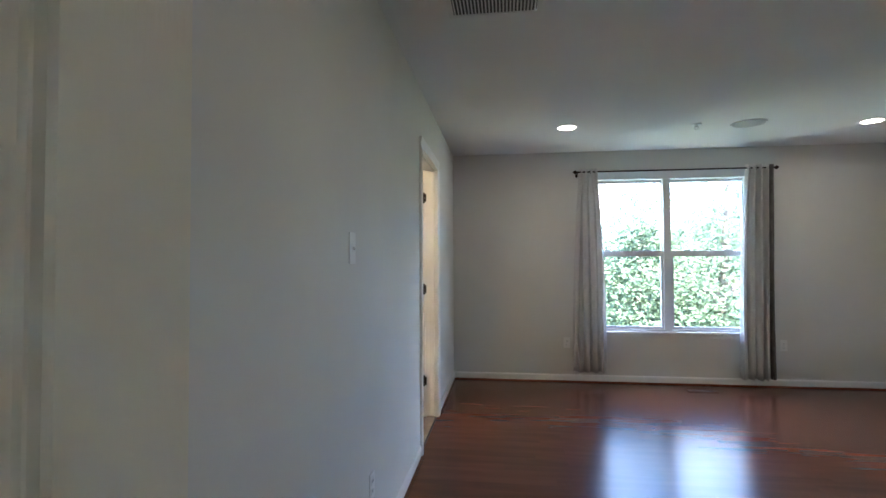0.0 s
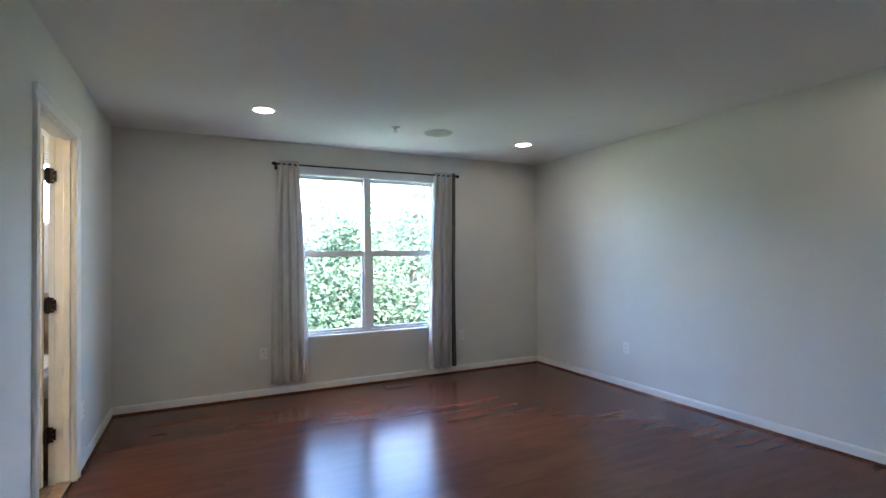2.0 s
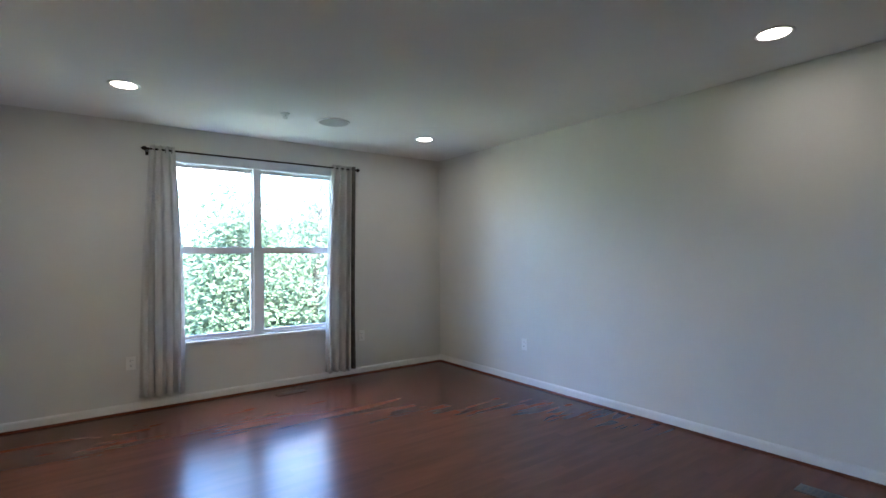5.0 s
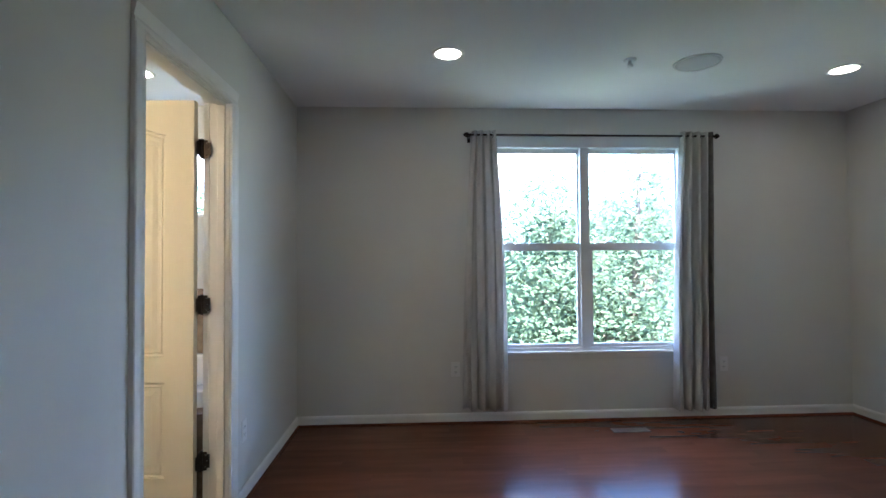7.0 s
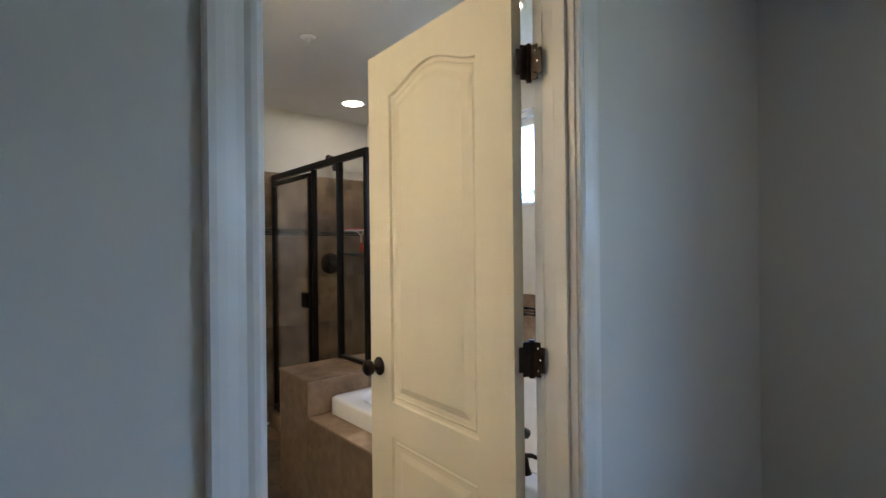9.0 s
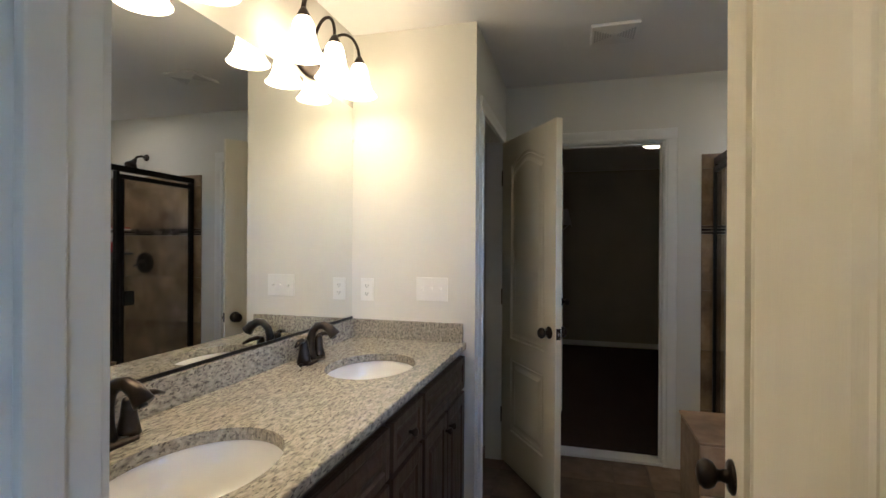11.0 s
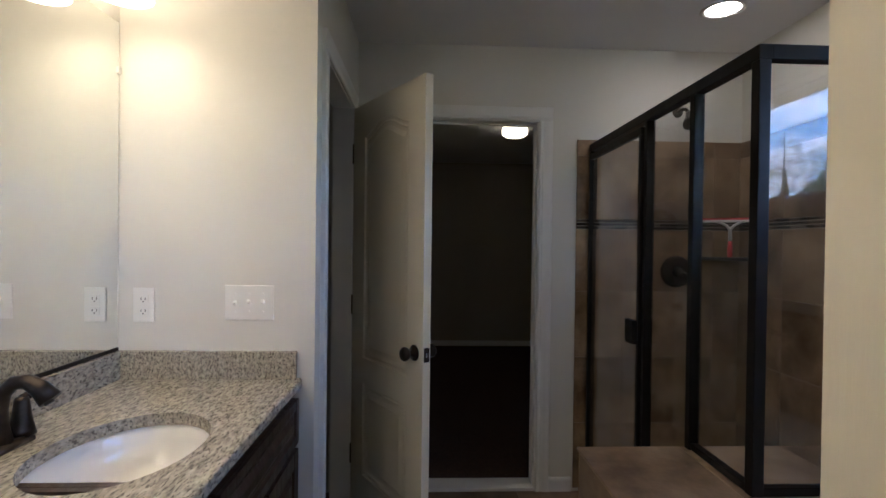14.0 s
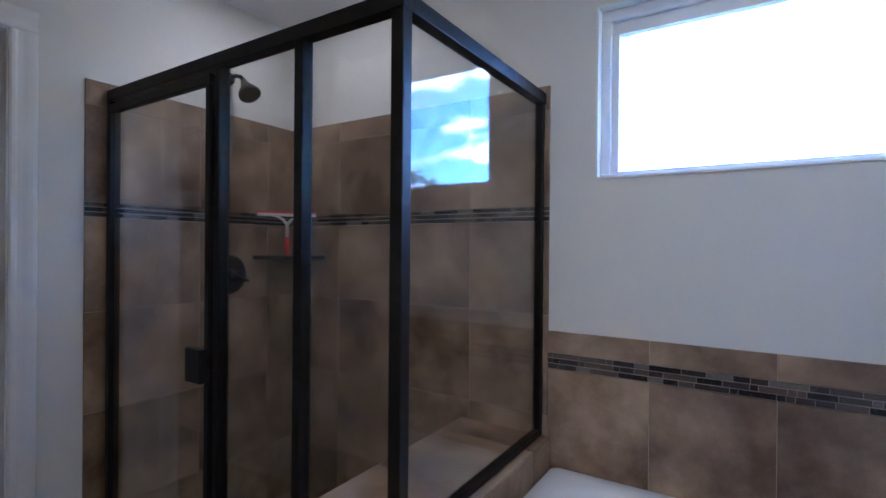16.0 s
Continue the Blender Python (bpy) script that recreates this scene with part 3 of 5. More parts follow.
win = tagged(new("window_1"), "white vinyl double-hung twin window with a painted sill", "window", kind="structure")
GY = 5.805
cx = 2.258
bar(win, "frame_head", WX0, WX1, 5.775, 5.86, 2.155, WZ1)
bar(win, "frame_sill", WX0, WX1, 5.775, 5.86, WZ0, 0.565)
bar(win, "frame_jamb", WX0, WX0 + 0.045, 5.776, 5.861, 0.565, 2.15)
bar(win, "frame_jamb", WX1 - 0.045, WX1, 5.776, 5.861, 0.565, 2.15)
bar(win, "mullion", cx - 0.037, cx + 0.037, 5.772, 5.862, 0.563, 2.152)
for s in (-1, 1):
    xa, xb = (WX0 + 0.045, cx - 0.037) if s < 0 else (cx + 0.037, WX1 - 0.045)
    lo = bar(win, "lower_sash", xa, xb, GY - 0.016, GY + 0.012, 0.566, 0.592)
    bar(lo, "stile", xa, xa + 0.027, GY - 0.015, GY + 0.011, 0.592, 1.33)
    bar(lo, "stile", xb - 0.027, xb, GY - 0.015, GY + 0.011, 0.592, 1.33)
    bar(lo, "meeting_rail", xa, xb, GY - 0.018, GY + 0.012, 1.33, 1.39)
    lk = (xa + xb) / 2
    for dx in (-0.2, 0.2):
        bar(lo, "sash_lock", lk + dx - 0.03, lk + dx + 0.03, GY - 0.012, GY + 0.008, 1.39, 1.402)
    p = part("pane", boxes((xa + 0.02, xb - 0.02, GY - 0.003, GY + 0.001, 0.585, 1.335)), M_GLASS, lo)
    p.visible_shadow = False
    up = bar(win, "upper_sash", xa, xb, GY + 0.014, GY + 0.042, 2.115, 2.15)
    bar(up, "stile", xa, xa + 0.012, GY + 0.015, GY + 0.041, 1.36, 2.115)
    bar(up, "stile", xb - 0.012, xb, GY + 0.015, GY + 0.041, 1.36, 2.115)
    bar(up, "rail", xa, xb, GY + 0.016, GY + 0.04, 1.345, 1.385)
    p = part("pane", boxes((xa + 0.008, xb - 0.008, GY + 0.026, GY + 0.03, 1.38, 2.12)), M_GLASS, up)
    p.visible_shadow = False
bar(win, "window_sill", WX0 - 0.02, WX1 + 0.02, 5.735, 5.7745, 0.522, 0.540, mat=M_TRIM, label="white painted wooden stool")
bar(win, "apron", WX0 - 0.01, WX1 + 0.01, 5.742, 5.752, 0.480, 0.5215, mat=M_WALL, label="thin apron painted like the wall")


# ---- curtains ----
def curtain(name, label, top, bot, z1, z0, folds, phase, lining_edge=0):
    """A hanging cloth with folds; top and bot are its x ranges."""
    ob = tagged(new(name), label, "curtain", "curtains at the window")
    nx, nz = folds * 12, 26
    def surf(u, w):
        z = z1 + (z0 - z1) * w
        g = 1 - (1 - w) ** 2.2
        x = (top[0] + (top[1] - top[0]) * u) * (1 - g) + (bot[0] + (bot[1] - bot[0]) * u) * g
        amp = 0.022 + 0.010 * w
        a = 2 * math.pi * folds * u + phase + 0.7 * math.sin(3 * w + u * 5)
        y = 5.662 + amp * math.sin(a) + 0.012 * math.sin(2.3 * a + 2 * w) * w
        return Vector((x + 0.008 * math.sin(a * 1.7 + 3 * w) * w, y, z + 0.006 * math.sin(a) * w))
    bm = bmesh.new()
    th = 0.004
    sheets = []
    for off in (-th / 2, th / 2):
        g = [[bm.verts.new(surf(i / nx, j / nz) + Vector((0, off, 0))) for i in range(nx + 1)] for j in range(nz + 1)]
        for j in range(nz):
            for i in range(nx):
                bm.faces.new((g[j][i], g[j][i + 1], g[j + 1][i + 1], g[j + 1][i]))
        sheets.append(g)
    a, b = sheets
    for j in range(nz):
        for i in (0, nx):
            bm.faces.new((a[j][i], a[j + 1][i], b[j + 1][i], b[j][i]))
    for i in range(nx):
        for j in (0, nz):
            bm.faces.new((a[j][i], b[j][i], b[j][i + 1], a[j][i + 1]))
    bmesh.ops.recalc_face_normals(bm, faces=bm.faces)
    part("cloth", bm, M_CURT, ob, smooth=True)
    if lining_edge:
        bm = bmesh.new()
        g = []
        for j in range(nz + 1):
            e = surf(1.0 if lining_edge > 0 else 0.0, j / nz)
            row = []
            for k in range(3):
                for dy in (0,):
                    row.append(bm.verts.new((e.x + lining_edge * (-0.012 + 0.020 * k), 5.695 - 0.040 * math.sin(k * 1.2), e.z)))
            g.append(row)
        for j in range(nz):
            for k in range(2):
                bm.faces.new((g[j][k], g[j][k + 1], g[j + 1][k + 1], g[j + 1][k]))
        o = part("lining", bm, M_LINING, ob, "dark blackout lining turned back at the edge", smooth=True)
        md = o.modifiers.new("thick", "SOLIDIFY")
        md.thickness = 0.006
    for f in range(folds):
        u = (f + 0.5) / folds
        x = top[0] + (top[1] - top[0]) * u
        ring = [(x, 5.662 + 0.022 * math.cos(t * math.pi / 9), 2.222 + 0.022 * math.sin(t * math.pi / 9)) for t in range(18)]
        part("grommet", tube(ring, 0.004, 8, True), M_CHROME, ob, "pale metal grommet", smooth=True)
    return ob


curtain("curtain", "pale grey-beige grommet curtain drawn aside, long folds", (1.345, 1.53), (1.27, 1.61), 2.255, 0.125, 4, 0.4)
curtain("curtain", "grey-beige grommet curtain drawn aside, dark lining at its edge", (2.995, 3.225), (2.91, 3.21), 2.255, 0.09, 4, 2.2, 1)
rod = thing("curtain_rod", "thin dark bronze curtain rod above the window", "curtain rod")
part("rod", tube([(1.335, 5.662, 2.222), (3.25, 5.662, 2.222)], 0.008, 12), M_BRONZE, rod, smooth=True)
fin = [(0, 0), (0.008, 0), (0.012, 0.004), (0.008, 0.010), (0.010, 0.016), (0.021, 0.030), (0.017, 0.042), (0.006, 0.056), (0, 0.060)]
part("finial", lathe(fin, 16, pose(1.337, 5.662, 2.222, 0, -90)), M_BRONZE, rod, smooth=True)
part("finial", lathe(fin, 16, pose(3.248, 5.662, 2.222, 0, 90)), M_BRONZE, rod, smooth=True)
for bx in (1.33, 3.247):
    part("bracket", boxes((bx - 0.006, bx + 0.006, 5.664, 5.75, 2.208, 2.216), (bx - 0.012, bx + 0.012, 5.744, 5.75, 2.18, 2.24), bevel=0.001), M_BRONZE, rod)


# ---- ceiling fixtures ----
def downlight(x, y, r, lens):
    ob = thing("recessed_light", "white recessed ceiling lamp, switched on", "ceiling lamp", (x, y, CZ), "recessed ceiling lamps")
    part("trim_ring", lathe([(r, 0.001), (r + 0.022, 0.0), (r + 0.022, -0.003), (r + 0.012, -0.006), (r, -0.004), (r - 0.004, 0.001)], 32), M_WHITEM, ob, smooth=True)
    part("lens", lathe([(0, -0.003), (r * 0.5, -0.0028), (r - 0.002, -0.001), (r - 0.002, 0.0), (0, 0.0)], 28), lens, ob, "glowing warm lens")
    return ob


for x, y in ((1.109, 4.749), (3.638, 4.894), (3.835, 1.90), (1.15, 1.75)):
    downlight(x, y, 0.075, M_LENS)
downlight(-2.572, 5.33, 0.075, M_BLENS)
downlight(-0.825, 5.10, 0.075, M_BLENS)


def sprinkler(x, y):
    ob = thing("fire_sprinkler", "small white pendent fire sprinkler head", "sprinkler", (x, y, CZ), "sprinkler heads")
    part("escutcheon", lathe([(0, 0), (0.038, 0), (0.036, -0.006), (0.020, -0.010), (0, -0.010)], 24), M_WHITEM, ob, smooth=True)
    part("body", lathe([(0, -0.010), (0.011, -0.010), (0.010, -0.026), (0, -0.026)], 12), M_WHITEM, ob)
    for s in (-1, 1):
        part("yoke_arm", tube([(s * 0.010, 0, -0.024), (s * 0.015, 0, -0.034), (s * 0.003, 0, -0.046)], 0.003, 8), M_WHITEM, ob)
    part("deflector", lathe([(0, -0.046), (0.016, -0.046), (0.017, -0.048), (0, -0.0485)], 16), M_WHITEM, ob)


sprinkler(2.203, 4.792)
sprinkler(-1.703, 4.549)


def ceiling_speaker(x, y):
    ob = thing("ceiling_speaker", "round flush ceiling speaker with a pale grille", "speaker", (x, y, CZ), "ceiling speakers")
    part("rim", lathe([(0.124, 0), (0.137, 0), (0.136, -0.006), (0.128, -0.008), (0.124, -0.005)], 40), M_WHITEM, ob, smooth=True)
    part("grille", lathe([(0, -0.009), (0.06, -0.0085), (0.11, -0.007), (0.125, -0.004), (0.125, 0), (0, 0)], 40), M_SPEAK, ob, smooth=True)


ceiling_speaker(2.635, 4.82)
ceiling_speaker(2.83, 1.93)


def ceiling_register(name, label, x0, x1, y0, y1, slats, along):
    ob = thing(name, label, "vent", ((x0 + x1) / 2, (y0 + y1) / 2, CZ))
    w, d = (x1 - x0) / 2, (y1 - y0) / 2
    part("backing", boxes((-w + 0.02, w - 0.02, -d + 0.02, d - 0.02, -0.002, 0.0)), M_SLOT, ob, "dark duct behind the slats")
    part("frame", boxes((-w, w, -d, -d + 0.022, -0.008, 0), (-w, w, d - 0.022, d, -0.008, 0), (-w, -w + 0.022, -d + 0.022, d - 0.022, -0.0078, 0),
                        (w - 0.022, w, -d + 0.022, d - 0.022, -0.0078, 0), bevel=0.0015), M_WHITEM, ob)
    for i in range(slats):
        if along == "y":
            x = -w + 0.022 + (i + 0.5) * (2 * w - 0.044) / slats
            bm = turned(boxes((-0.0035, 0.0035, -d + 0.022, d - 0.022, -0.001, 0.001)), pose(x, 0, -0.005, 0, 35, 0))
        else:
            y = -d + 0.022 + (i + 0.5) * (2 * d - 0.044) / slats
            bm = turned(boxes((-w + 0.022, w - 0.022, -0.006, 0.006, -0.001, 0.001)), pose(0, y, -0.006, 35, 0, 0))
        part("slat", bm, M_WHITEM, ob)
    return ob


ceiling_register("ceiling_register", "white steel ceiling air register with many thin slats", 0.305, 0.735, 2.48, 2.69, 24, "y")
fan = thing("exhaust_fan", "white square bathroom exhaust fan grille", "vent", (-2.33, 4.255, CZ))
part("cover", boxes((-0.115, 0.115, -0.115, 0.115, -0.016, 0), bevel=0.006), M_WHITEM, fan)
for s in (-1, 1):
    for i in range(7):
        # louvres that widen towards the two edges, as two facing triangles
        yy = s * (0.018 + 0.0125 * i)
        hw = 0.012 + 0.058 * i / 6
        part("louvre_slot", boxes((-hw, hw, yy - 0.0045, yy + 0.0045, -0.0175, -0.0155)), M_SPEAK, fan)


def floor_register(x0, x1, y0, y1):
    ob = thing("floor_register", "bronze-coloured steel floor register with dark slots", "vent", ((x0 + x1) / 2, (y0 + y1) / 2, 0.0), "floor registers")
    w, d = (x1 - x0) / 2, (y1 - y0) / 2
    part("plate", boxes((-w, w, -d, d, -0.004, 0.005), bevel=0.002), M_METALV, ob)
    n = 9
    longx = w > d
    for i in range(n):
        for s in (-1, 1):
            if longx:
                u = -w + 0.02 + (i + 0.5) * (2 * w - 0.04) / n
                bb = (u - 0.008, u + 0.008, s * d * 0.35 - d * 0.26, s * d * 0.35 + d * 0.26, 0.004, 0.0056)
            else:
                u = -d + 0.02 + (i + 0.5) * (2 * d - 0.04) / n
                bb = (s * w * 0.35 - w * 0.26, s * w * 0.35 + w * 0.26, u - 0.008, u + 0.008, 0.004, 0.0056)
            part("slot", boxes(bb), M_SLOT, ob)


floor_register(2.345, 2.62, 5.455, 5.54)
floor_register(4.0, 4.115, 1.64, 1.905)


# ---- plates on walls ----
def wall_matrix(x, y, z, facing):
    return pose(x, y, z, 0, 0, {"+x": 90, "-x": -90, "-y": 0, "+y": 180}[facing])


def outlet(x, y, z, facing, label="white duplex outlet on the wall"):
    ob = thing("wall_outlet", label, "outlet", group="wall outlets")
    part("plate", boxes((-0.035, 0.035, -0.005, 0.0, -0.057, 0.057), bevel=0.0025), M_PLATE, ob)
    for s in (-1, 1):
        r = part("receptacle", boxes((-0.0165, 0.0165, -0.007, -0.004, s * 0.0195 - 0.014, s * 0.0195 + 0.014), bevel=0.001), M_PLATE, ob)
        part("slot", boxes((-0.008, -0.0055, -0.0076, -0.0066, s * 0.0195 - 0.003, s * 0.0195 + 0.006)), M_SLOT, r)
        part("slot", boxes((0.0055, 0.008, -0.0076, -0.0066, s * 0.0195 - 0.003, s * 0.0195 + 0.005)), M_SLOT, r)
        part("slot", boxes((-0.002, 0.002, -0.0076, -0.0066, s * 0.0195 - 0.0105, s * 0.0195 - 0.006)), M_SLOT, r)
    ob.matrix_world = wall_matrix(x, y, z, facing)


def switch(x, y, z, facing, gangs, label):
    ob = thing("light_switch", label, "light switch")
    w = 0.035 + 0.023 * (gangs - 1)
    part("plate", boxes((-w, w, -0.005, 0.0, -0.058, 0.058), bevel=0.0025), M_PLATE, ob)
    for g in range(gangs):
        u = (g - (gangs - 1) / 2) * 0.046
        up = 1 if g else -1
        part("toggle", turned(boxes((-0.0045, 0.0045, -0.014, 0.0, -0.005, 0.006), bevel=0.0015), pose(u, -0.003, 0.001, up * -22)), M_PLATE, ob)
        part("toggle_surround", boxes((u - 0.006, u + 0.006, -0.0058, -0.0045, -0.013, 0.013)), M_PLATE, ob)
        for zz in (-0.03, 0.03):
            part("screw", lathe([(0, 0), (0.003, 0), (0.002, 0.0012), (0, 0.0014)], 10, pose(u, -0.0048, zz, 90)), M_PLATE, ob)
    ob.matrix_world = wall_matrix(x, y, z, facing)


switch(0.0, 2.13, 1.335, "+x", 1, "white single toggle switch plate on the greige wall")
outlet(0.0, 2.40, 0.35, "+x")
outlet(0.0, 4.612, 0.368, "+x")
outlet(BX, 4.326, 0.40, "-x")
outlet(3.357, NY, 0.42, "-y")
outlet(1.213, NY, 0.415, "-y")
outlet(STX, 3.048, 1.151, "+x", "white duplex outlet above the vanity backsplash")
switch(STX, 3.393, 1.161, "+x", 3, "white three-gang toggle switch plate above the backsplash")


# ---- vanity ----
FY, CT = 3.540, 0.908      # cabinet front, worktop height
SINKS = ((-0.585, 3.312), (-1.49, 3.315))


def front_panel(parent, name, x0, x1, z0, z1, y):
    """A raised-panel cabinet front facing +y."""
    bm = bmesh.new()
    box(bm, x0, x1, y, y + 0.018, z0, z1, bevel=0.004)
    p = part(name, bm, M_CAB, parent)
    f = 0.05 if (z1 - z0) > 0.22 else 0.03
    bm = bmesh.new()
    loops = []
    for d, h in ((f, 0.0185), (f + 0.006, 0.0115), (f + 0.016, 0.0115), (f + 0.034, 0.0195)):
        loops.append([bm.verts.new((x, y + h, z)) for x, z in ((x0 + d, z0 + d), (x1 - d, z0 + d), (x1 - d, z1 - d), (x0 + d, z1 - d))])
    # frame bead lifted a little so that the panel reads as sunk between stiles and rails
    for a, b in zip(loops, loops[1:]):
        for i in range(4):
            bm.faces.new((a[i], a[(i + 1) % 4], b[(i + 1) % 4], b[i]))
    bm.faces.new(loops[-1])
    for v in bm.verts:
        v.co.y += 0.008
    bmesh.ops.recalc_face_normals(bm, faces=bm.faces)
    part("raised_panel", bm, M_CAB, p)
    for sx in (x0 + 0.001, x1 - f):
        part("stile", boxes((sx, sx + f - 0.001, y + 0.017, y + 0.0265, z0 + 0.001, z1 - 0.001), bevel=0.002), M_CAB, p)
    for sz in (z0 + 0.001, z1 - f):
        part("rail", boxes((x0 + f, x1 - f, y + 0.017, y + 0.026, sz, sz + f - 0.001), bevel=0.002), M_CAB, p)
    return p


def cabinet_knob(parent, x, y, z):
    part("knob", lathe([(0, 0), (0.008, 0), (0.006, 0.010), (0.013, 0.018), (0.015, 0.024), (0.009, 0.030), (0, 0.031)], 16, pose(x, y, z, -90)), M_BRONZE, parent, "small bronze knob", smooth=True)


def cabinet(x0, x1, label, kind):
    ob = thing("vanity_cabinet", label, "cabinet", group="vanity cabinets")
    part("side_panel", boxes((x0, x0 + 0.018, BS + 0.03, FY - 0.02, 0.10, 0.876)), M_CAB, ob)
    part("side_panel", boxes((x1 - 0.018, x1, BS + 0.03, FY - 0.02, 0.10, 0.876)), M_CAB, ob)
    part("bottom_panel", boxes((x0 + 0.018, x1 - 0.018, BS + 0.03, FY - 0.02, 0.10, 0.118)), M_CAB, ob)
    part("back_panel", boxes((x0 + 0.018, x1 - 0.018, BS + 0.03, BS + 0.04, 0.118, 0.70)), M_CAB, ob)
    part("face_frame", boxes((x0, x1, FY - 0.02, FY, 0.10, 0.877)), M_CAB, ob)
    part("toe_kick", boxes((x0, x1, BS + 0.03, FY - 0.07, 0.0, 0.10)), M_CAB, ob)
    if kind == "sink":
        front_panel(ob, "false_drawer_front", x0 + 0.015, x1 - 0.015, 0.70, 0.85, FY)
        m = (x0 + x1) / 2
        for a, b, kx in ((x0 + 0.015, m - 0.003, m - 0.03), (m + 0.003, x1 - 0.015, m + 0.03)):
            d = front_panel(ob, "cabinet_door", a, b, 0.115, 0.685, FY)
            cabinet_knob(d, kx, FY + 0.026, 0.615)
    else:
        for a, b in ((0.70, 0.85), (0.415, 0.685), (0.115, 0.40)):
            d = front_panel(ob, "drawer", x0 + 0.012, x1 - 0.012, a, b, FY)
            cabinet_knob(d, (x0 + x1) / 2, FY + 0.026, (a + b) / 2)


cabinet(-1.065, -0.13, "dark walnut sink cabinet with raised-panel doors", "sink")
cabinet(-1.37, -1.066, "dark walnut cabinet with a stack of three drawers", "drawers")
cabinet(-2.03, -1.371, "dark walnut sink cabinet with raised-panel doors", "sink")

SA, SB = 0.215, 0.165


def worktop_mesh():
    """Granite slab with two oval cut-outs."""
    bm = bmesh.new()
    x0, x1, y0, y1 = STX + 0.001, BE - 0.005, BS + 0.001, 3.568
    n = 40
    for z in (CT, CT - 0.032):
        edges = []
        loops = [[(x0, y0), (x1, y0), (x1, y1), (x0, y1)]]
        for sx, sy in SINKS:
            loops.append([(sx + SA * math.cos(2 * math.pi * i / n), sy + SB * math.sin(2 * math.pi * i / n)) for i in range(n)])
        for lp in loops:
            vs = [bm.verts.new((x, y, z)) for x, y in lp]
            edges += [bm.edges.new((vs[i], vs[(i + 1) % len(vs)])) for i in range(len(vs))]
        bmesh.ops.triangle_fill(bm, edges=edges, use_beauty=True, normal=(0, 0, 1))
    for lp in loops:
        for i in range(len(lp)):
            a, b = lp[i], lp[(i + 1) % len(lp)]
            bm.faces.new([bm.verts.new(c) for c in ((*a, CT), (*b, CT), (*b, CT - 0.032), (*a, CT - 0.032))])
    bmesh.ops.remove_doubles(bm, verts=bm.verts, dist=1e-5)
    bmesh.ops.recalc_face_normals(bm, faces=bm.faces)
    es = [e for e in bm.edges if abs(e.verts[0].co.y - y1) < 1e-5 and abs(e.verts[1].co.y - y1) < 1e-5 and abs(e.verts[0].co.z - e.verts[1].co.z) < 1e-5]
    bmesh.ops.bevel(bm, geom=es, offset=0.006, segments=3, affect="EDGES", profile=0.5)
    return bm


top = thing("vanity_worktop", "speckled beige-grey granite worktop with two sinks", "worktop")
part("slab", worktop_mesh(), M_GRAN, top)
part("backsplash", boxes((STX + 0.001, BE - 0.005, BS + 0.001, BS + 0.021, CT + 0.0005, 1.0), bevel=0.002), M_GRAN, top)
part("side_splash", boxes((STX + 0.001, STX + 0.021, BS + 0.0215, 3.553, CT + 0.0005, 1.0), bevel=0.002), M_GRAN, top)
for k, (sx, sy) in enumerate(SINKS):
    ob = thing("sink", "white oval undermount ceramic sink", "sink", (sx, sy, CT), "vanity sinks")
    prof = [(1.03, -0.033), (1.0, -0.040), (0.97, -0.07), (0.88, -0.115), (0.68, -0.148), (0.38, -0.163), (0.10, -0.168), (0.0, -0.168)]
    bm = lathe(prof, 48)
    for v in bm.verts:
        v.co.x *= SA
        v.co.y *= SB
    o = part("bowl", bm, M_CERAM, ob, smooth=True)
    part("drain", lathe([(0, -0.166), (0.022, -0.166), (0.020, -0.163), (0.008, -0.161), (0, -0.161)], 20), M_BRONZE, ob, "bronze pop-up drain", smooth=True)


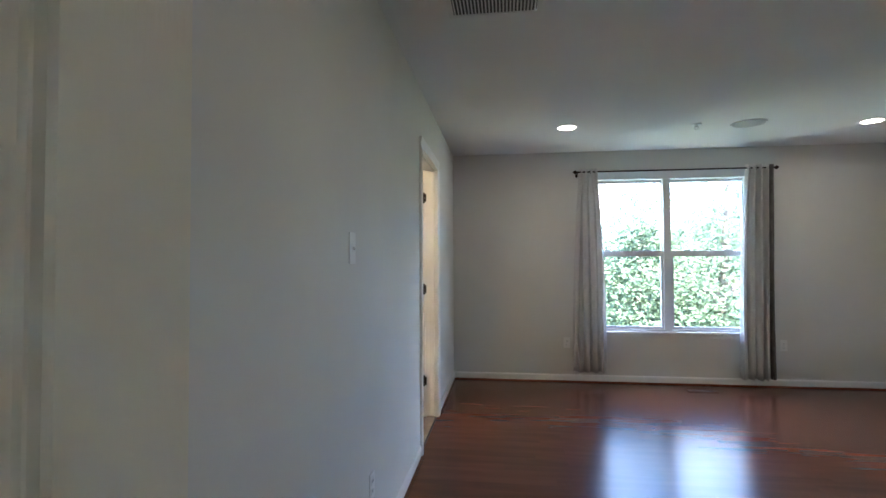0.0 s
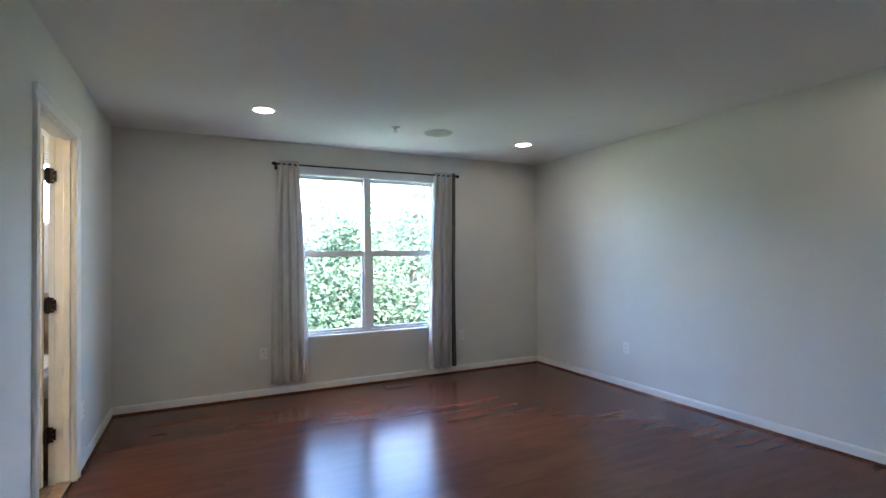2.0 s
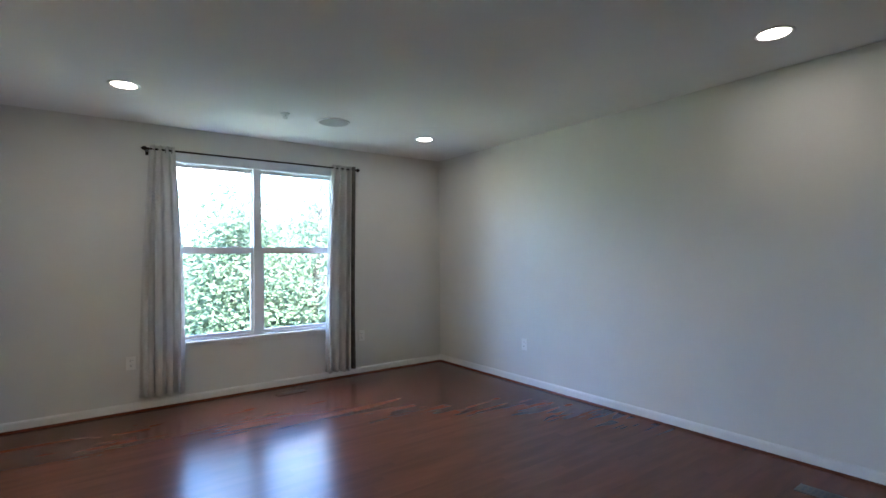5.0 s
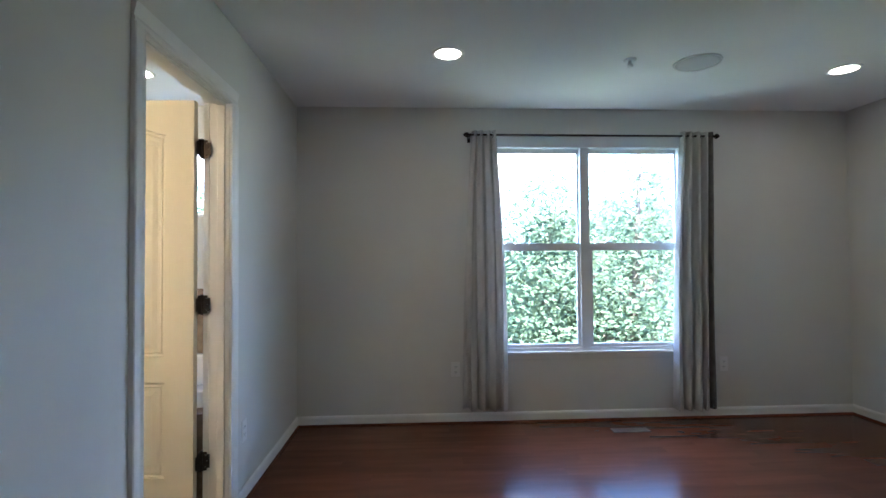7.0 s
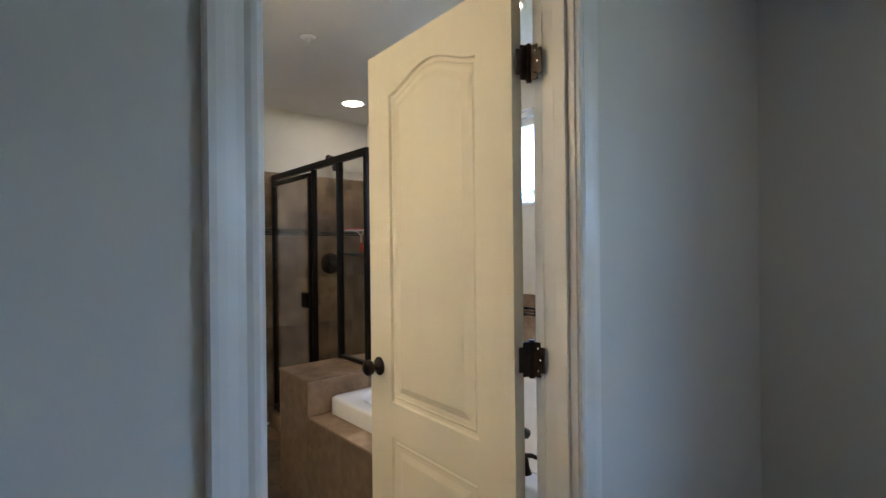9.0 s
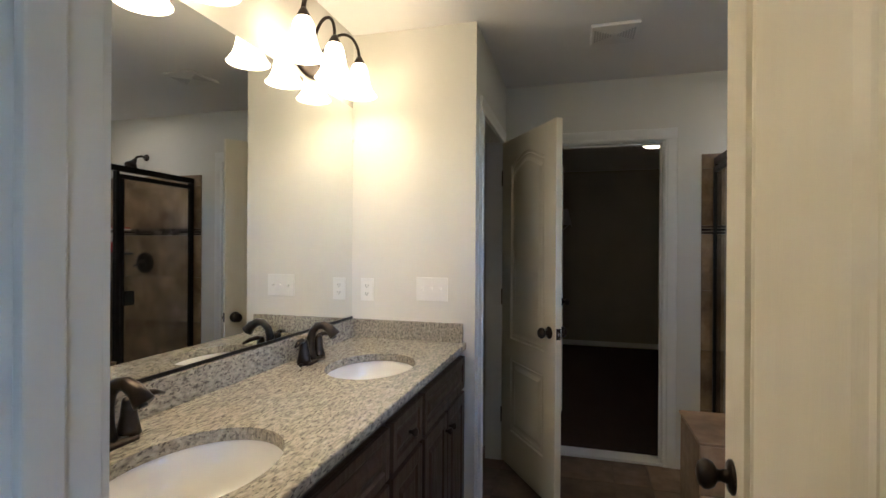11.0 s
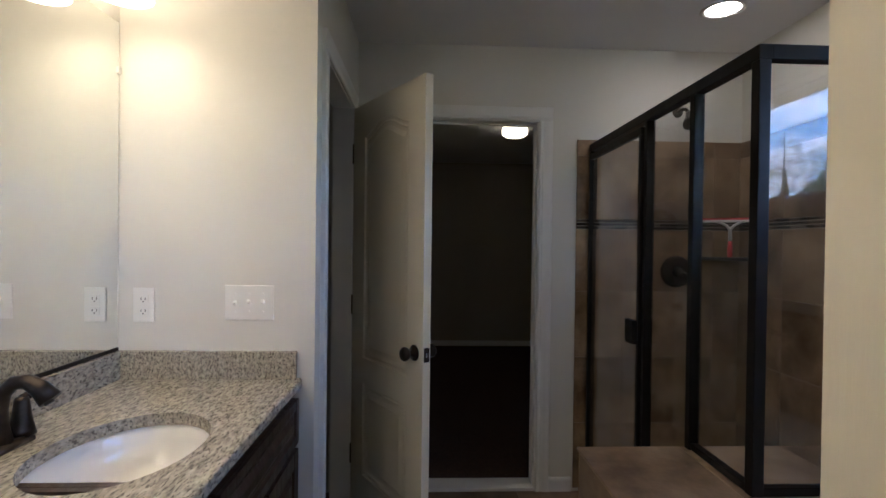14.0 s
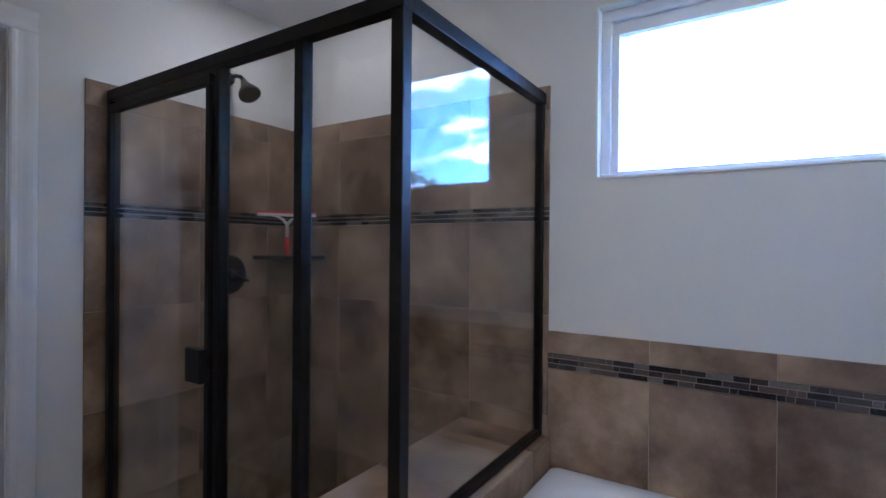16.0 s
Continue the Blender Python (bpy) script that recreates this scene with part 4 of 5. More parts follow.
def faucet(x, y):
    """Centre-set faucet: base, two flared lever posts, a high arched spout with a wedge tip."""
    ob = thing("faucet", "oil-rubbed bronze centreset faucet with arched spout and levers", "faucet", (x, y, CT), "vanity faucets")
    bm = bmesh.new()
    box(bm, -0.082, 0.082, -0.027, 0.027, 0, 0.016)
    es = [e for e in bm.edges if abs(e.verts[0].co.z - e.verts[1].co.z) > 0.01]
    bmesh.ops.bevel(bm, geom=es, offset=0.022, segments=5, affect="EDGES")
    es = [e for e in bm.edges if e.verts[0].co.z > 0.015 and e.verts[1].co.z > 0.015]
    bmesh.ops.bevel(bm, geom=es, offset=0.006, segments=2, affect="EDGES")
    part("base", bm, M_BRONZE, ob, smooth=True)
    pts = [(0, -0.004, 0.012), (0, -0.006, 0.05), (0, -0.004, 0.09), (0, 0.006, 0.125), (0, 0.028, 0.146), (0, 0.056, 0.148), (0, 0.082, 0.134), (0, 0.104, 0.110)]
    sp = part("spout", tube(pts, [0.026, 0.0195, 0.0165, 0.0155, 0.0155, 0.0165, 0.0190, 0.0235], 16), M_BRONZE, ob, smooth=True)
    part("aerator", lathe([(0, 0), (0.010, 0), (0.010, 0.006), (0, 0.006)], 12, pose(0, 0.103, 0.101, 35)), M_SLOT, sp)
    part("lift_rod", tube([(0, -0.022, 0.014), (0, -0.022, 0.075)], 0.003, 8), M_BRONZE, ob)
    part("lift_knob", lathe([(0, 0.075), (0.006, 0.075), (0.007, 0.081), (0, 0.086)], 12, pose(0, -0.022, 0)), M_BRONZE, ob, smooth=True)
    for s in (-1, 1):
        p = part("lever_post", lathe([(0, 0.014), (0.028, 0.014), (0.025, 0.026), (0.0185, 0.058), (0.0150, 0.090), (0.012, 0.098), (0, 0.100)], 18, pose(s * 0.055, 0, 0)), M_BRONZE, ob, smooth=True)
        pts = [(s * 0.055, 0, 0.094), (s * 0.080, 0.004, 0.100), (s * 0.112, 0.011, 0.096), (s * 0.140, 0.018, 0.087)]
        part("lever", tube(pts, [0.010, 0.0095, 0.0085, 0.0045], 12), M_BRONZE, p, smooth=True)
    return ob


faucet(-0.60, 3.062)
faucet(-1.47, 3.066)

# mirror on the vanity wall
mir = thing("vanity_mirror", "large frameless wall mirror above the vanity", "mirror")
part("mirror_pane", boxes((-2.028, BE - 0.012, BS + 0.0015, BS + 0.0065, 1.012, 2.075)), M_MIRROR, mir)
part("bottom_channel", boxes((-2.03, BE - 0.011, BS + 0.001, BS + 0.010, 1.001, 1.0125), bevel=0.001), M_SFRAME, mir, "dark bronze bottom channel")
for z in (1.92,):
    part("mirror_clip", boxes((-2.035, -2.02, BS + 0.001, BS + 0.012, z - 0.012, z + 0.012), bevel=0.003), M_PLATE, mir, "small clear plastic clip")
part("mirror_clip", boxes((-0.75, -0.73, BS + 0.001, BS + 0.012, 2.062, 2.082), bevel=0.003), M_PLATE, mir)


# vanity lamps
def vanity_light(x):
    ob = thing("vanity_light", "bronze three-arm wall lamp with glowing frosted bell shades", "wall lamp", (x, BS + 0.004, 2.226), "vanity wall lamps")
    bm = lathe([(0, 0.022), (0.6, 0.021), (0.85, 0.016), (1.0, 0.006), (1.0, 0.0), (0, 0.0)], 36)
    for v in bm.verts:
        v.co.x *= 0.115
        v.co.y *= 0.06
    part("wall_plate", turned(bm, pose(0, 0, -0.075, -90)), M_BRONZE, ob, "oval bronze wall plate", smooth=True)
    for k in (-1, 0, 1):
        sx = k * 0.242
        pts = []
        for i in range(15):
            t = i / 14
            a = math.pi * t
            pts.append((sx * (0.18 + 0.82 * t ** 0.8), 0.018 + 0.104 * (0.5 - 0.5 * math.cos(a)), 0.125 * math.sin(a) ** 0.8 - 0.075 * (1 - t) ** 1.2 + 0.030 * t))
        p = part("arm", tube(pts, 0.0068, 12), M_BRONZE, ob, smooth=True)
        ax, ay = sx, 0.122
        part("socket_cup", lathe([(0, 0.036), (0.008, 0.036), (0.014, 0.028), (0.024, 0.008), (0.027, -0.006), (0.025, -0.008), (0, -0.008)], 20, pose(ax, ay, 0)), M_BRONZE, p, smooth=True)
        sh = [(0.026, -0.002), (0.034, -0.012), (0.041, -0.035), (0.046, -0.065), (0.052, -0.095), (0.062, -0.122), (0.078, -0.145), (0.082, -0.150),
              (0.079, -0.150), (0.060, -0.124), (0.049, -0.095), (0.043, -0.065), (0.038, -0.035), (0.030, -0.012)]
        part("shade", lathe(sh, 28, pose(ax, ay, 0)), M_SHADE, p, "frosted white glass bell shade, lit", smooth=True)
        part("bulb", lathe([(0, -0.012), (0.012, -0.016), (0.014, -0.04), (0.027, -0.07), (0.029, -0.085), (0.020, -0.105), (0, -0.112)], 16, pose(ax, ay, 0)), M_BULB, p, "lit bulb", smooth=True)


vanity_light(-0.64)
vanity_light(-1.603)

# towel ring on the bath's east wall
ring = thing("towel_ring", "oil-rubbed bronze towel ring on the wall", "towel ring", (BE - 0.004, 3.403, 1.388))
part("rose", lathe([(0, 0), (0.026, 0), (0.025, 0.006), (0.014, 0.012), (0.009, 0.035), (0.010, 0.089), (0, 0.093)], 20, pose(0, 0, 0, 0, -90)), M_BRONZE, ring, smooth=True)
part("ring", tube([(-0.086 - 0.006 * (1 - math.cos(a * math.pi / 16)), 0.058 * math.sin(a * math.pi / 16), -0.058 + 0.058 * math.cos(a * math.pi / 16)) for a in range(32)], 0.006, 10, True), M_BRONZE, ring, smooth=True)

# ---- bath window ----
bw = tagged(new("window_2"), "wide white vinyl transom window high on the bath wall", "window", kind="structure")
bar(bw, "frame_head", VX0, VX1, 5.79, 5.87, VZ1 - 0.04, VZ1)
bar(bw, "frame_sill", VX0, VX1, 5.79, 5.87, VZ0, VZ0 + 0.018)
bar(bw, "frame_jamb", VX0, VX0 + 0.035, 5.791, 5.871, VZ0 + 0.018, VZ1 - 0.04)
bar(bw, "frame_jamb", VX1 - 0.035, VX1, 5.791, 5.871, VZ0 + 0.018, VZ1 - 0.04)
sash = bar(bw, "sash_rail", VX0 + 0.035, VX1 - 0.035, 5.81, 5.845, VZ1 - 0.085, VZ1 - 0.04)
bar(sash, "sash_rail", VX0 + 0.035, VX1 - 0.035, 5.81, 5.845, VZ0 + 0.018, VZ0 + 0.028)
bar(sash, "sash_stile", VX0 + 0.035, VX0 + 0.06, 5.811, 5.846, VZ0 + 0.028, VZ1 - 0.085)
bar(sash, "sash_stile", VX1 - 0.06, VX1 - 0.035, 5.811, 5.846, VZ0 + 0.028, VZ1 - 0.085)
pp = part("pane", boxes((VX0 + 0.05, VX1 - 0.05, 5.826, 5.83, VZ0 + 0.022, VZ1 - 0.08)), M_GLASS, sash)
pp.visible_shadow = False
for n, b in (("return_sill", (VX0 + 0.001, VX1 - 0.001, NY - 0.004, 5.79, VZ0 - 0.003, VZ0 + 0.004)), ("return_head", (VX0 + 0.001, VX1 - 0.001, NY - 0.002, 5.79, VZ1 - 0.004, VZ1 + 0.003)),
             ("return_side", (VX0 - 0.003, VX0 + 0.004, NY - 0.002, 5.79, VZ0 + 0.004, VZ1 - 0.004)), ("return_side", (VX1 - 0.004, VX1 + 0.003, NY - 0.002, 5.79, VZ0 + 0.004, VZ1 - 0.004))):
    bar(bw, n, *b, mat=M_TRIM, bevel=0.001)

# ---- shower and tub ----
KX0, KX1, KY0, KZ = -2.033, -1.656, 4.505, 0.675     # knee wall with the bench top
DZ = 0.49                                          # tub deck
SHY, SHX = 4.900, -1.700                           # glass lines
structure("shower_bench", boxes((KX0 + 0.009, KX1 - 0.009, KY0 + 0.009, NY, 0, KZ - 0.009)), M_GROUT, "tiled knee wall and seat beside shower and tub", "bench")
structure("tub_deck", boxes((KX1, BE - 0.004, KY0 + 0.009, 4.66, 0, DZ - 0.009), (KX1, -1.59, 4.66, NY, 0, DZ - 0.009), (-0.24, BE - 0.004, 4.66, NY, 0, DZ - 0.009), (-1.59, -0.24, 5.68, NY, 0, DZ - 0.009)),
          M_GROUT, "tiled deck built round the bathtub", "tub deck")
structure("shower_curb", boxes((BW + 0.01, KX0 - 0.001, SHY - 0.05, SHY + 0.05, 0, 0.11)), M_TILE, "low tiled curb below the shower door", "curb")

tub = thing("bathtub", "white acrylic drop-in bathtub in a tiled deck", "bathtub", (-0.927, 5.182, DZ + 0.012))


def tub_mesh():
    bm = bmesh.new()
    hx, hy = 0.722, 0.558
    def loop(sx, sy, z, p):
        # rounded rectangle with corner radius p, sixteen points a corner
        out = []
        for k, (qx, qy) in enumerate(((1, 1), (-1, 1), (-1, -1), (1, -1))):
            for i in range(16):
                a = math.pi / 2 * (k + i / 15)
                out.append(bm.verts.new((qx * (sx - p) + p * math.cos(a), qy * (sy - p) + p * math.sin(a), z)))
        return out
    spec = [(hx, hy, -0.012, 0.03), (hx, hy, 0.060, 0.03), (hx - 0.003, hy - 0.003, 0.070, 0.03), (hx - 0.012, hy - 0.012, 0.075, 0.03), (hx - 0.070, hy - 0.080, 0.073, 0.13), (hx - 0.082, hy - 0.092, 0.069, 0.15),
            (hx - 0.090, hy - 0.100, 0.055, 0.17), (hx - 0.115, hy - 0.12, -0.10, 0.2), (hx - 0.17, hy - 0.15, -0.32, 0.22), (hx - 0.26, hy - 0.21, -0.40, 0.22), (0.1, 0.06, -0.41, 0.05)]
    ls = [loop(*s) for s in spec]
    for a, b in zip(ls, ls[1:]):
        for i in range(64):
            bm.faces.new((a[i], a[(i + 1) % 64], b[(i + 1) % 64], b[i]))
    bm.faces.new(ls[-1])
    bmesh.ops.recalc_face_normals(bm, faces=bm.faces)
    return bm


part("tub_shell", tub_mesh(), M_TUB, tub, smooth=True)
part("overflow", lathe([(0, 0), (0.032, 0), (0.030, 0.008), (0, 0.010)], 20, pose(-0.565, 0, -0.12, 0, 78)), M_BRONZE, tub, "bronze overflow plate", smooth=True)
tf = thing("tub_faucet", "oil-rubbed bronze deck-mounted tub filler", "faucet", (-0.50, 4.69, DZ + 0.086))
part("spout", tube([(0, 0, 0), (0, 0, 0.05), (0, 0.015, 0.085), (0, 0.05, 0.10), (0, 0.10, 0.09), (0, 0.135, 0.07)], [0.022, 0.017, 0.016, 0.016, 0.017, 0.019], 14), M_BRONZE, tf, smooth=True)
for s in (-1, 1):
    p = part("lever_post", lathe([(0, 0), (0.026, 0), (0.018, 0.02), (0.013, 0.055), (0.016, 0.062), (0, 0.068)], 16, pose(s * 0.10, 0, 0)), M_BRONZE, tf, smooth=True)
    part("lever", tube([(s * 0.10, 0, 0.06), (s * 0.13, 0.004, 0.066), (s * 0.165, 0.008, 0.062)], [0.008, 0.008, 0.005], 10), M_BRONZE, p, smooth=True)

# shower enclosure
sh = thing("shower_enclosure", "dark bronze framed glass shower enclosure with hinged door", "shower")
T0, T1 = 1.882, 1.922
def sbar(name, *b, parent=None, label=""):
    return part(name, boxes(b, bevel=0.003), M_SFRAME, parent or sh, label)
sbar("header", BW + 0.012, SHX + 0.019, SHY - 0.019, SHY + 0.019, T0, T1)
sbar("header", SHX - 0.019, SHX + 0.019, SHY + 0.019, NY - 0.012, T0, T1)
sbar("wall_jamb", BW + 0.012, BW + 0.040, SHY - 0.018, SHY + 0.018, 0.115, T0)
sbar("wall_jamb", SHX - 0.014, SHX + 0.014, NY - 0.036, NY - 0.012, KZ + 0.026, T0)
sbar("strike_post", -2.374, -2.350, SHY - 0.018, SHY + 0.018, 0.115, T0)
sbar("post", -2.030, -2.000, SHY - 0.018, SHY + 0.018, 0.115, T0)
sbar("corner_post", SHX - 0.017, SHX + 0.017, SHY - 0.017, SHY + 0.017, KZ + 0.002, T0)
sbar("sill", -2.000, SHX - 0.017, SHY - 0.014, SHY + 0.014, KZ + 0.002, KZ + 0.024)
sbar("sill", SHX - 0.014, SHX + 0.014, SHY + 0.017, NY - 0.012, KZ + 0.002, KZ + 0.026)
sbar("sill", BW + 0.040, -2.030, SHY - 0.016, SHY + 0.016, 0.111, 0.135)
sd = sbar("door_top_rail", BW + 0.044, -2.378, SHY - 0.030, SHY - 0.008, 1.832, 1.862)
sbar("door_stile", -2.400, -2.378, SHY - 0.030, SHY - 0.008, 0.145, 1.832, parent=sd)
sbar("door_stile", BW + 0.044, BW + 0.066, SHY - 0.030, SHY - 0.008, 0.145, 1.832, parent=sd)
sbar("door_bottom_rail", BW + 0.066, -2.400, SHY - 0.030, SHY - 0.008, 0.145, 0.175, parent=sd)
part("door_handle", boxes((-2.462, -2.384, SHY - 0.052, SHY - 0.030, 0.955, 1.055), bevel=0.004), M_SFRAME, sd, "flat dark bronze pull")
GL = [("door_pane", (BW + 0.060, -2.394, SHY - 0.021, SHY - 0.016, 0.17, 1.837), sd), ("pane", (-2.355, -2.026, SHY - 0.003, SHY + 0.003, 0.13, T0 + 0.005), sh),
      ("pane", (-2.004, SHX - 0.024, SHY - 0.003, SHY + 0.003, KZ + 0.02, T0 + 0.005), sh), ("return_pane", (SHX - 0.003, SHX + 0.003, SHY + 0.018, NY - 0.03, KZ + 0.02, T0 + 0.005), sh)]
for n, b, p in GL:
    o = part(n, boxes(b), M_SGLASS, p, "clear shower glass")
    o.visible_shadow = False

# shower fittings
valve = thing("shower_valve", "oil-rubbed bronze round shower valve with lever", "shower valve", (BW + 0.011, 5.38, 1.228))
part("escutcheon", lathe([(0, 0), (0.088, 0), (0.087, 0.006), (0.072, 0.012), (0.040, 0.016), (0, 0.017)], 32, pose(0, 0, 0, 0, 90)), M_BRONZE, valve, smooth=True)
part("hub", lathe([(0, 0.015), (0.030, 0.015), (0.026, 0.045), (0.018, 0.055), (0, 0.057)], 20, pose(0, 0, 0, 0, 90)), M_BRONZE, valve, smooth=True)
part("lever", tube([(0.045, 0, 0), (0.055, 0.03, -0.015), (0.058, 0.062, -0.03)], [0.010, 0.009, 0.007], 10), M_BRONZE, valve, smooth=True)
head = thing("shower_fixture", "oil-rubbed bronze shower head on a short bent arm", "shower head", (BW + 0.001, 5.38, 2.115))
part("flange", lathe([(0, 0), (0.030, 0), (0.028, 0.006), (0.012, 0.012), (0, 0.012)], 20, pose(0, 0, 0, 0, 90)), M_BRONZE, head, smooth=True)
part("arm", tube([(0.005, 0, 0), (0.05, 0, 0.004), (0.09, 0, -0.008), (0.115, 0, -0.032)], 0.0095, 12), M_BRONZE, head, smooth=True)
part("rose", lathe([(0, 0.02), (0.014, 0.018), (0.018, 0.0), (0.026, -0.02), (0.046, -0.052), (0.048, -0.064), (0.040, -0.067), (0, -0.066)], 24, pose(0.118, 0, -0.045, 0, 35 - 70)), M_BRONZE, head, smooth=True)
shelf = thing("corner_shelf", "dark stone corner shelf in the shower", "shelf", (BW + 0.011, NY - 0.011, 1.295))
bm = bmesh.new()
out = [(0, 0)] + [(0.235 * math.sin(i * math.pi / 24) ** 0.9, -0.235 * math.cos(i * math.pi / 24) ** 0.9) for i in range(13)]
lo, hi = [[bm.verts.new((x, y, z)) for x, y in out] for z in (0, 0.018)]
for i in range(len(out)):
    j = (i + 1) % len(out)
    bm.faces.new((lo[i], lo[j], hi[j], hi[i]))
bm.faces.new(lo[::-1])
bm.faces.new(hi)
bmesh.ops.recalc_face_normals(bm, faces=bm.faces)
part("slab", bm, M_SLOT, shelf)
sq = thing("squeegee", "white squeegee with a red blade and red grip on the shelf", "squeegee", (-2.935, 5.615, 1.311))
part("handle", tube([(0, 0, 0), (0, 0, 0.045), (0, 0, 0.09)], [0.011, 0.013, 0.010], 12), M_RED, sq, "red rubber grip", smooth=True)
part("neck", tube([(0, 0, 0.088), (0, 0, 0.15), (0, 0, 0.165)], [0.009, 0.008, 0.011], 12), M_PLATE, sq, "white plastic neck", smooth=True)
for s in (-1, 1):
    part("fork", tube([(0, 0, 0.15), (s * 0.02, 0, 0.175), (s * 0.05, 0, 0.190), (s * 0.08, 0, 0.195)], [0.008, 0.007, 0.006, 0.005], 8), M_PLATE, sq, smooth=True)
part("head_bar", boxes((-0.135, 0.135, -0.010, 0.010, 0.190, 0.203), bevel=0.003), M_PLATE, sq, "white plastic head")
part("blade", boxes((-0.133, 0.133, -0.003, 0.003, 0.203, 0.214)), M_RED, sq, "red rubber blade")
sq.rotation_euler = (0, 0, radians(54))

# ---- closet ----
cl = thing("closet_light", "round glowing flush ceiling lamp in the closet", "ceiling lamp", (-4.79, 4.79, CZ))
part("base", lathe([(0, 0), (0.10, 0), (0.10, -0.02), (0.09, -0.028), (0, -0.028)], 32), M_WHITEM, cl, smooth=True)
part("glass", lathe([(0.095, -0.022), (0.110, -0.028), (0.116, -0.045), (0.114, -0.085), (0.085, -0.106), (0.04, -0.114), (0, -0.116)], 32), M_CLENS, cl, "lit frosted glass bowl", smooth=True)
wsh = thing("wire_shelf", "white wire closet shelf with diagonal brackets", "shelf", (0, CY0, 1.70))
WS0, WS1 = -6.85, -4.0
part("front_rail", tube([(WS0, 0.30, 0), (WS1, 0.30, 0)], 0.004, 8), M_WHITEM, wsh)
part("lip_rail", tube([(WS0, 0.305, -0.03), (WS1, 0.305, -0.03)], 0.004, 8), M_WHITEM, wsh)
part("back_rail", tube([(WS0, 0.012, 0), (WS1, 0.012, 0)], 0.004, 8), M_WHITEM, wsh)
for i in range(58):
    x = WS1 - 0.02 - i * 0.049
    part("wire", tube([(x, 0.012, 0.004), (x, 0.30, 0.004), (x, 0.307, -0.03)], 0.0025, 6), M_WHITEM, wsh)
for x in (WS1 - 0.03, WS1 - 1.0, WS1 - 2.0):
    part("brace", tube([(x, 0.30, -0.01), (x, 0.01, -0.29)], 0.006, 8), M_WHITEM, wsh)


# ---- outdoors ----
structure("ground", boxes((-600, 600, 6.2, 1200, -6.2, -6.0), (-600, 600, -600, 6.2, -6.21, -6.01)), M_GRASS, "grass ground below the house reaching the horizon", "ground")


def tree(x, y, h, r, seed, dark):
    rg = random.Random(seed)
    fine, clumps, leaves = (0.32, 290, 90) if y < 11 else (0.40, 380, 70) if y < 15.5 else (0.8, 360, 36)
    ob = thing("tree", "leafy green deciduous tree behind the house", "tree", (x, y, -6.0), "trees behind the house")
    bm = tube([(0, 0, 0), (0.1, 0.05, h * 0.3), (-0.1, 0.1, h * 0.6), (0.05, 0, h * 0.92)], [0.26, 0.2, 0.13, 0.03], 8)
    for i in range(9):
        a = rg.uniform(0, 6.28)
        z = h * rg.uniform(0.3, 0.75)
        l = r * rg.uniform(0.5, 0.9)
        tube([(0, 0, z), (math.cos(a) * l * 0.5, math.sin(a) * l * 0.5, z + l * 0.35), (math.cos(a) * l, math.sin(a) * l, z + l * 0.6)], [0.09, 0.055, 0.015], 6, bm=bm)
    part("trunk", bm, M_BARK, ob, "brown bark trunk with limbs")
    vs, fs = [], []
    for c in range(clumps):
        # uneven crown: clumps scattered in an egg shape with a lumpy outline
        while True:
            p = Vector((rg.uniform(-1, 1), rg.uniform(-1, 1), rg.uniform(-1, 1)))
            lump = 0.78 + 0.35 * noise.noise(p * 1.7 + Vector((seed * 3.1, 0, 0)))
            if 0.25 < p.length < lump:
                break
        cc = Vector((p.x * r, p.y * r, h * 0.60 + p.z * h * 0.42))
        cr = rg.uniform(0.35, 0.75)
        for k in range(leaves):
            d = Vector((rg.gauss(0, 1), rg.gauss(0, 1), rg.gauss(0, 0.6))) * cr * 0.6
            q = cc + d
            u = Vector((rg.gauss(0, 1), rg.gauss(0, 1), rg.gauss(0, 0.5))).normalized()
            w = u.orthogonal().normalized() * rg.uniform(0.06, 0.10) * fine
            u = u * rg.uniform(0.11, 0.18) * fine
            i = len(vs)
            vs += [tuple(q - u), tuple(q + w), tuple(q + u), tuple(q - w)]
            fs.append((i, i + 1, i + 2, i + 3))
    me = bpy.data.meshes.new("crown")
    me.from_pydata(vs, [], fs)
    me.materials.append(M_LEAF2 if dark else M_LEAF)
    o = new("crown", me)
    o.parent = ob
    o["label"] = "uneven crown of green leaves"


for i, (x, y, h, r, dk) in enumerate(TREES):
    tree(x, y, h, r, 11 + i, dk)


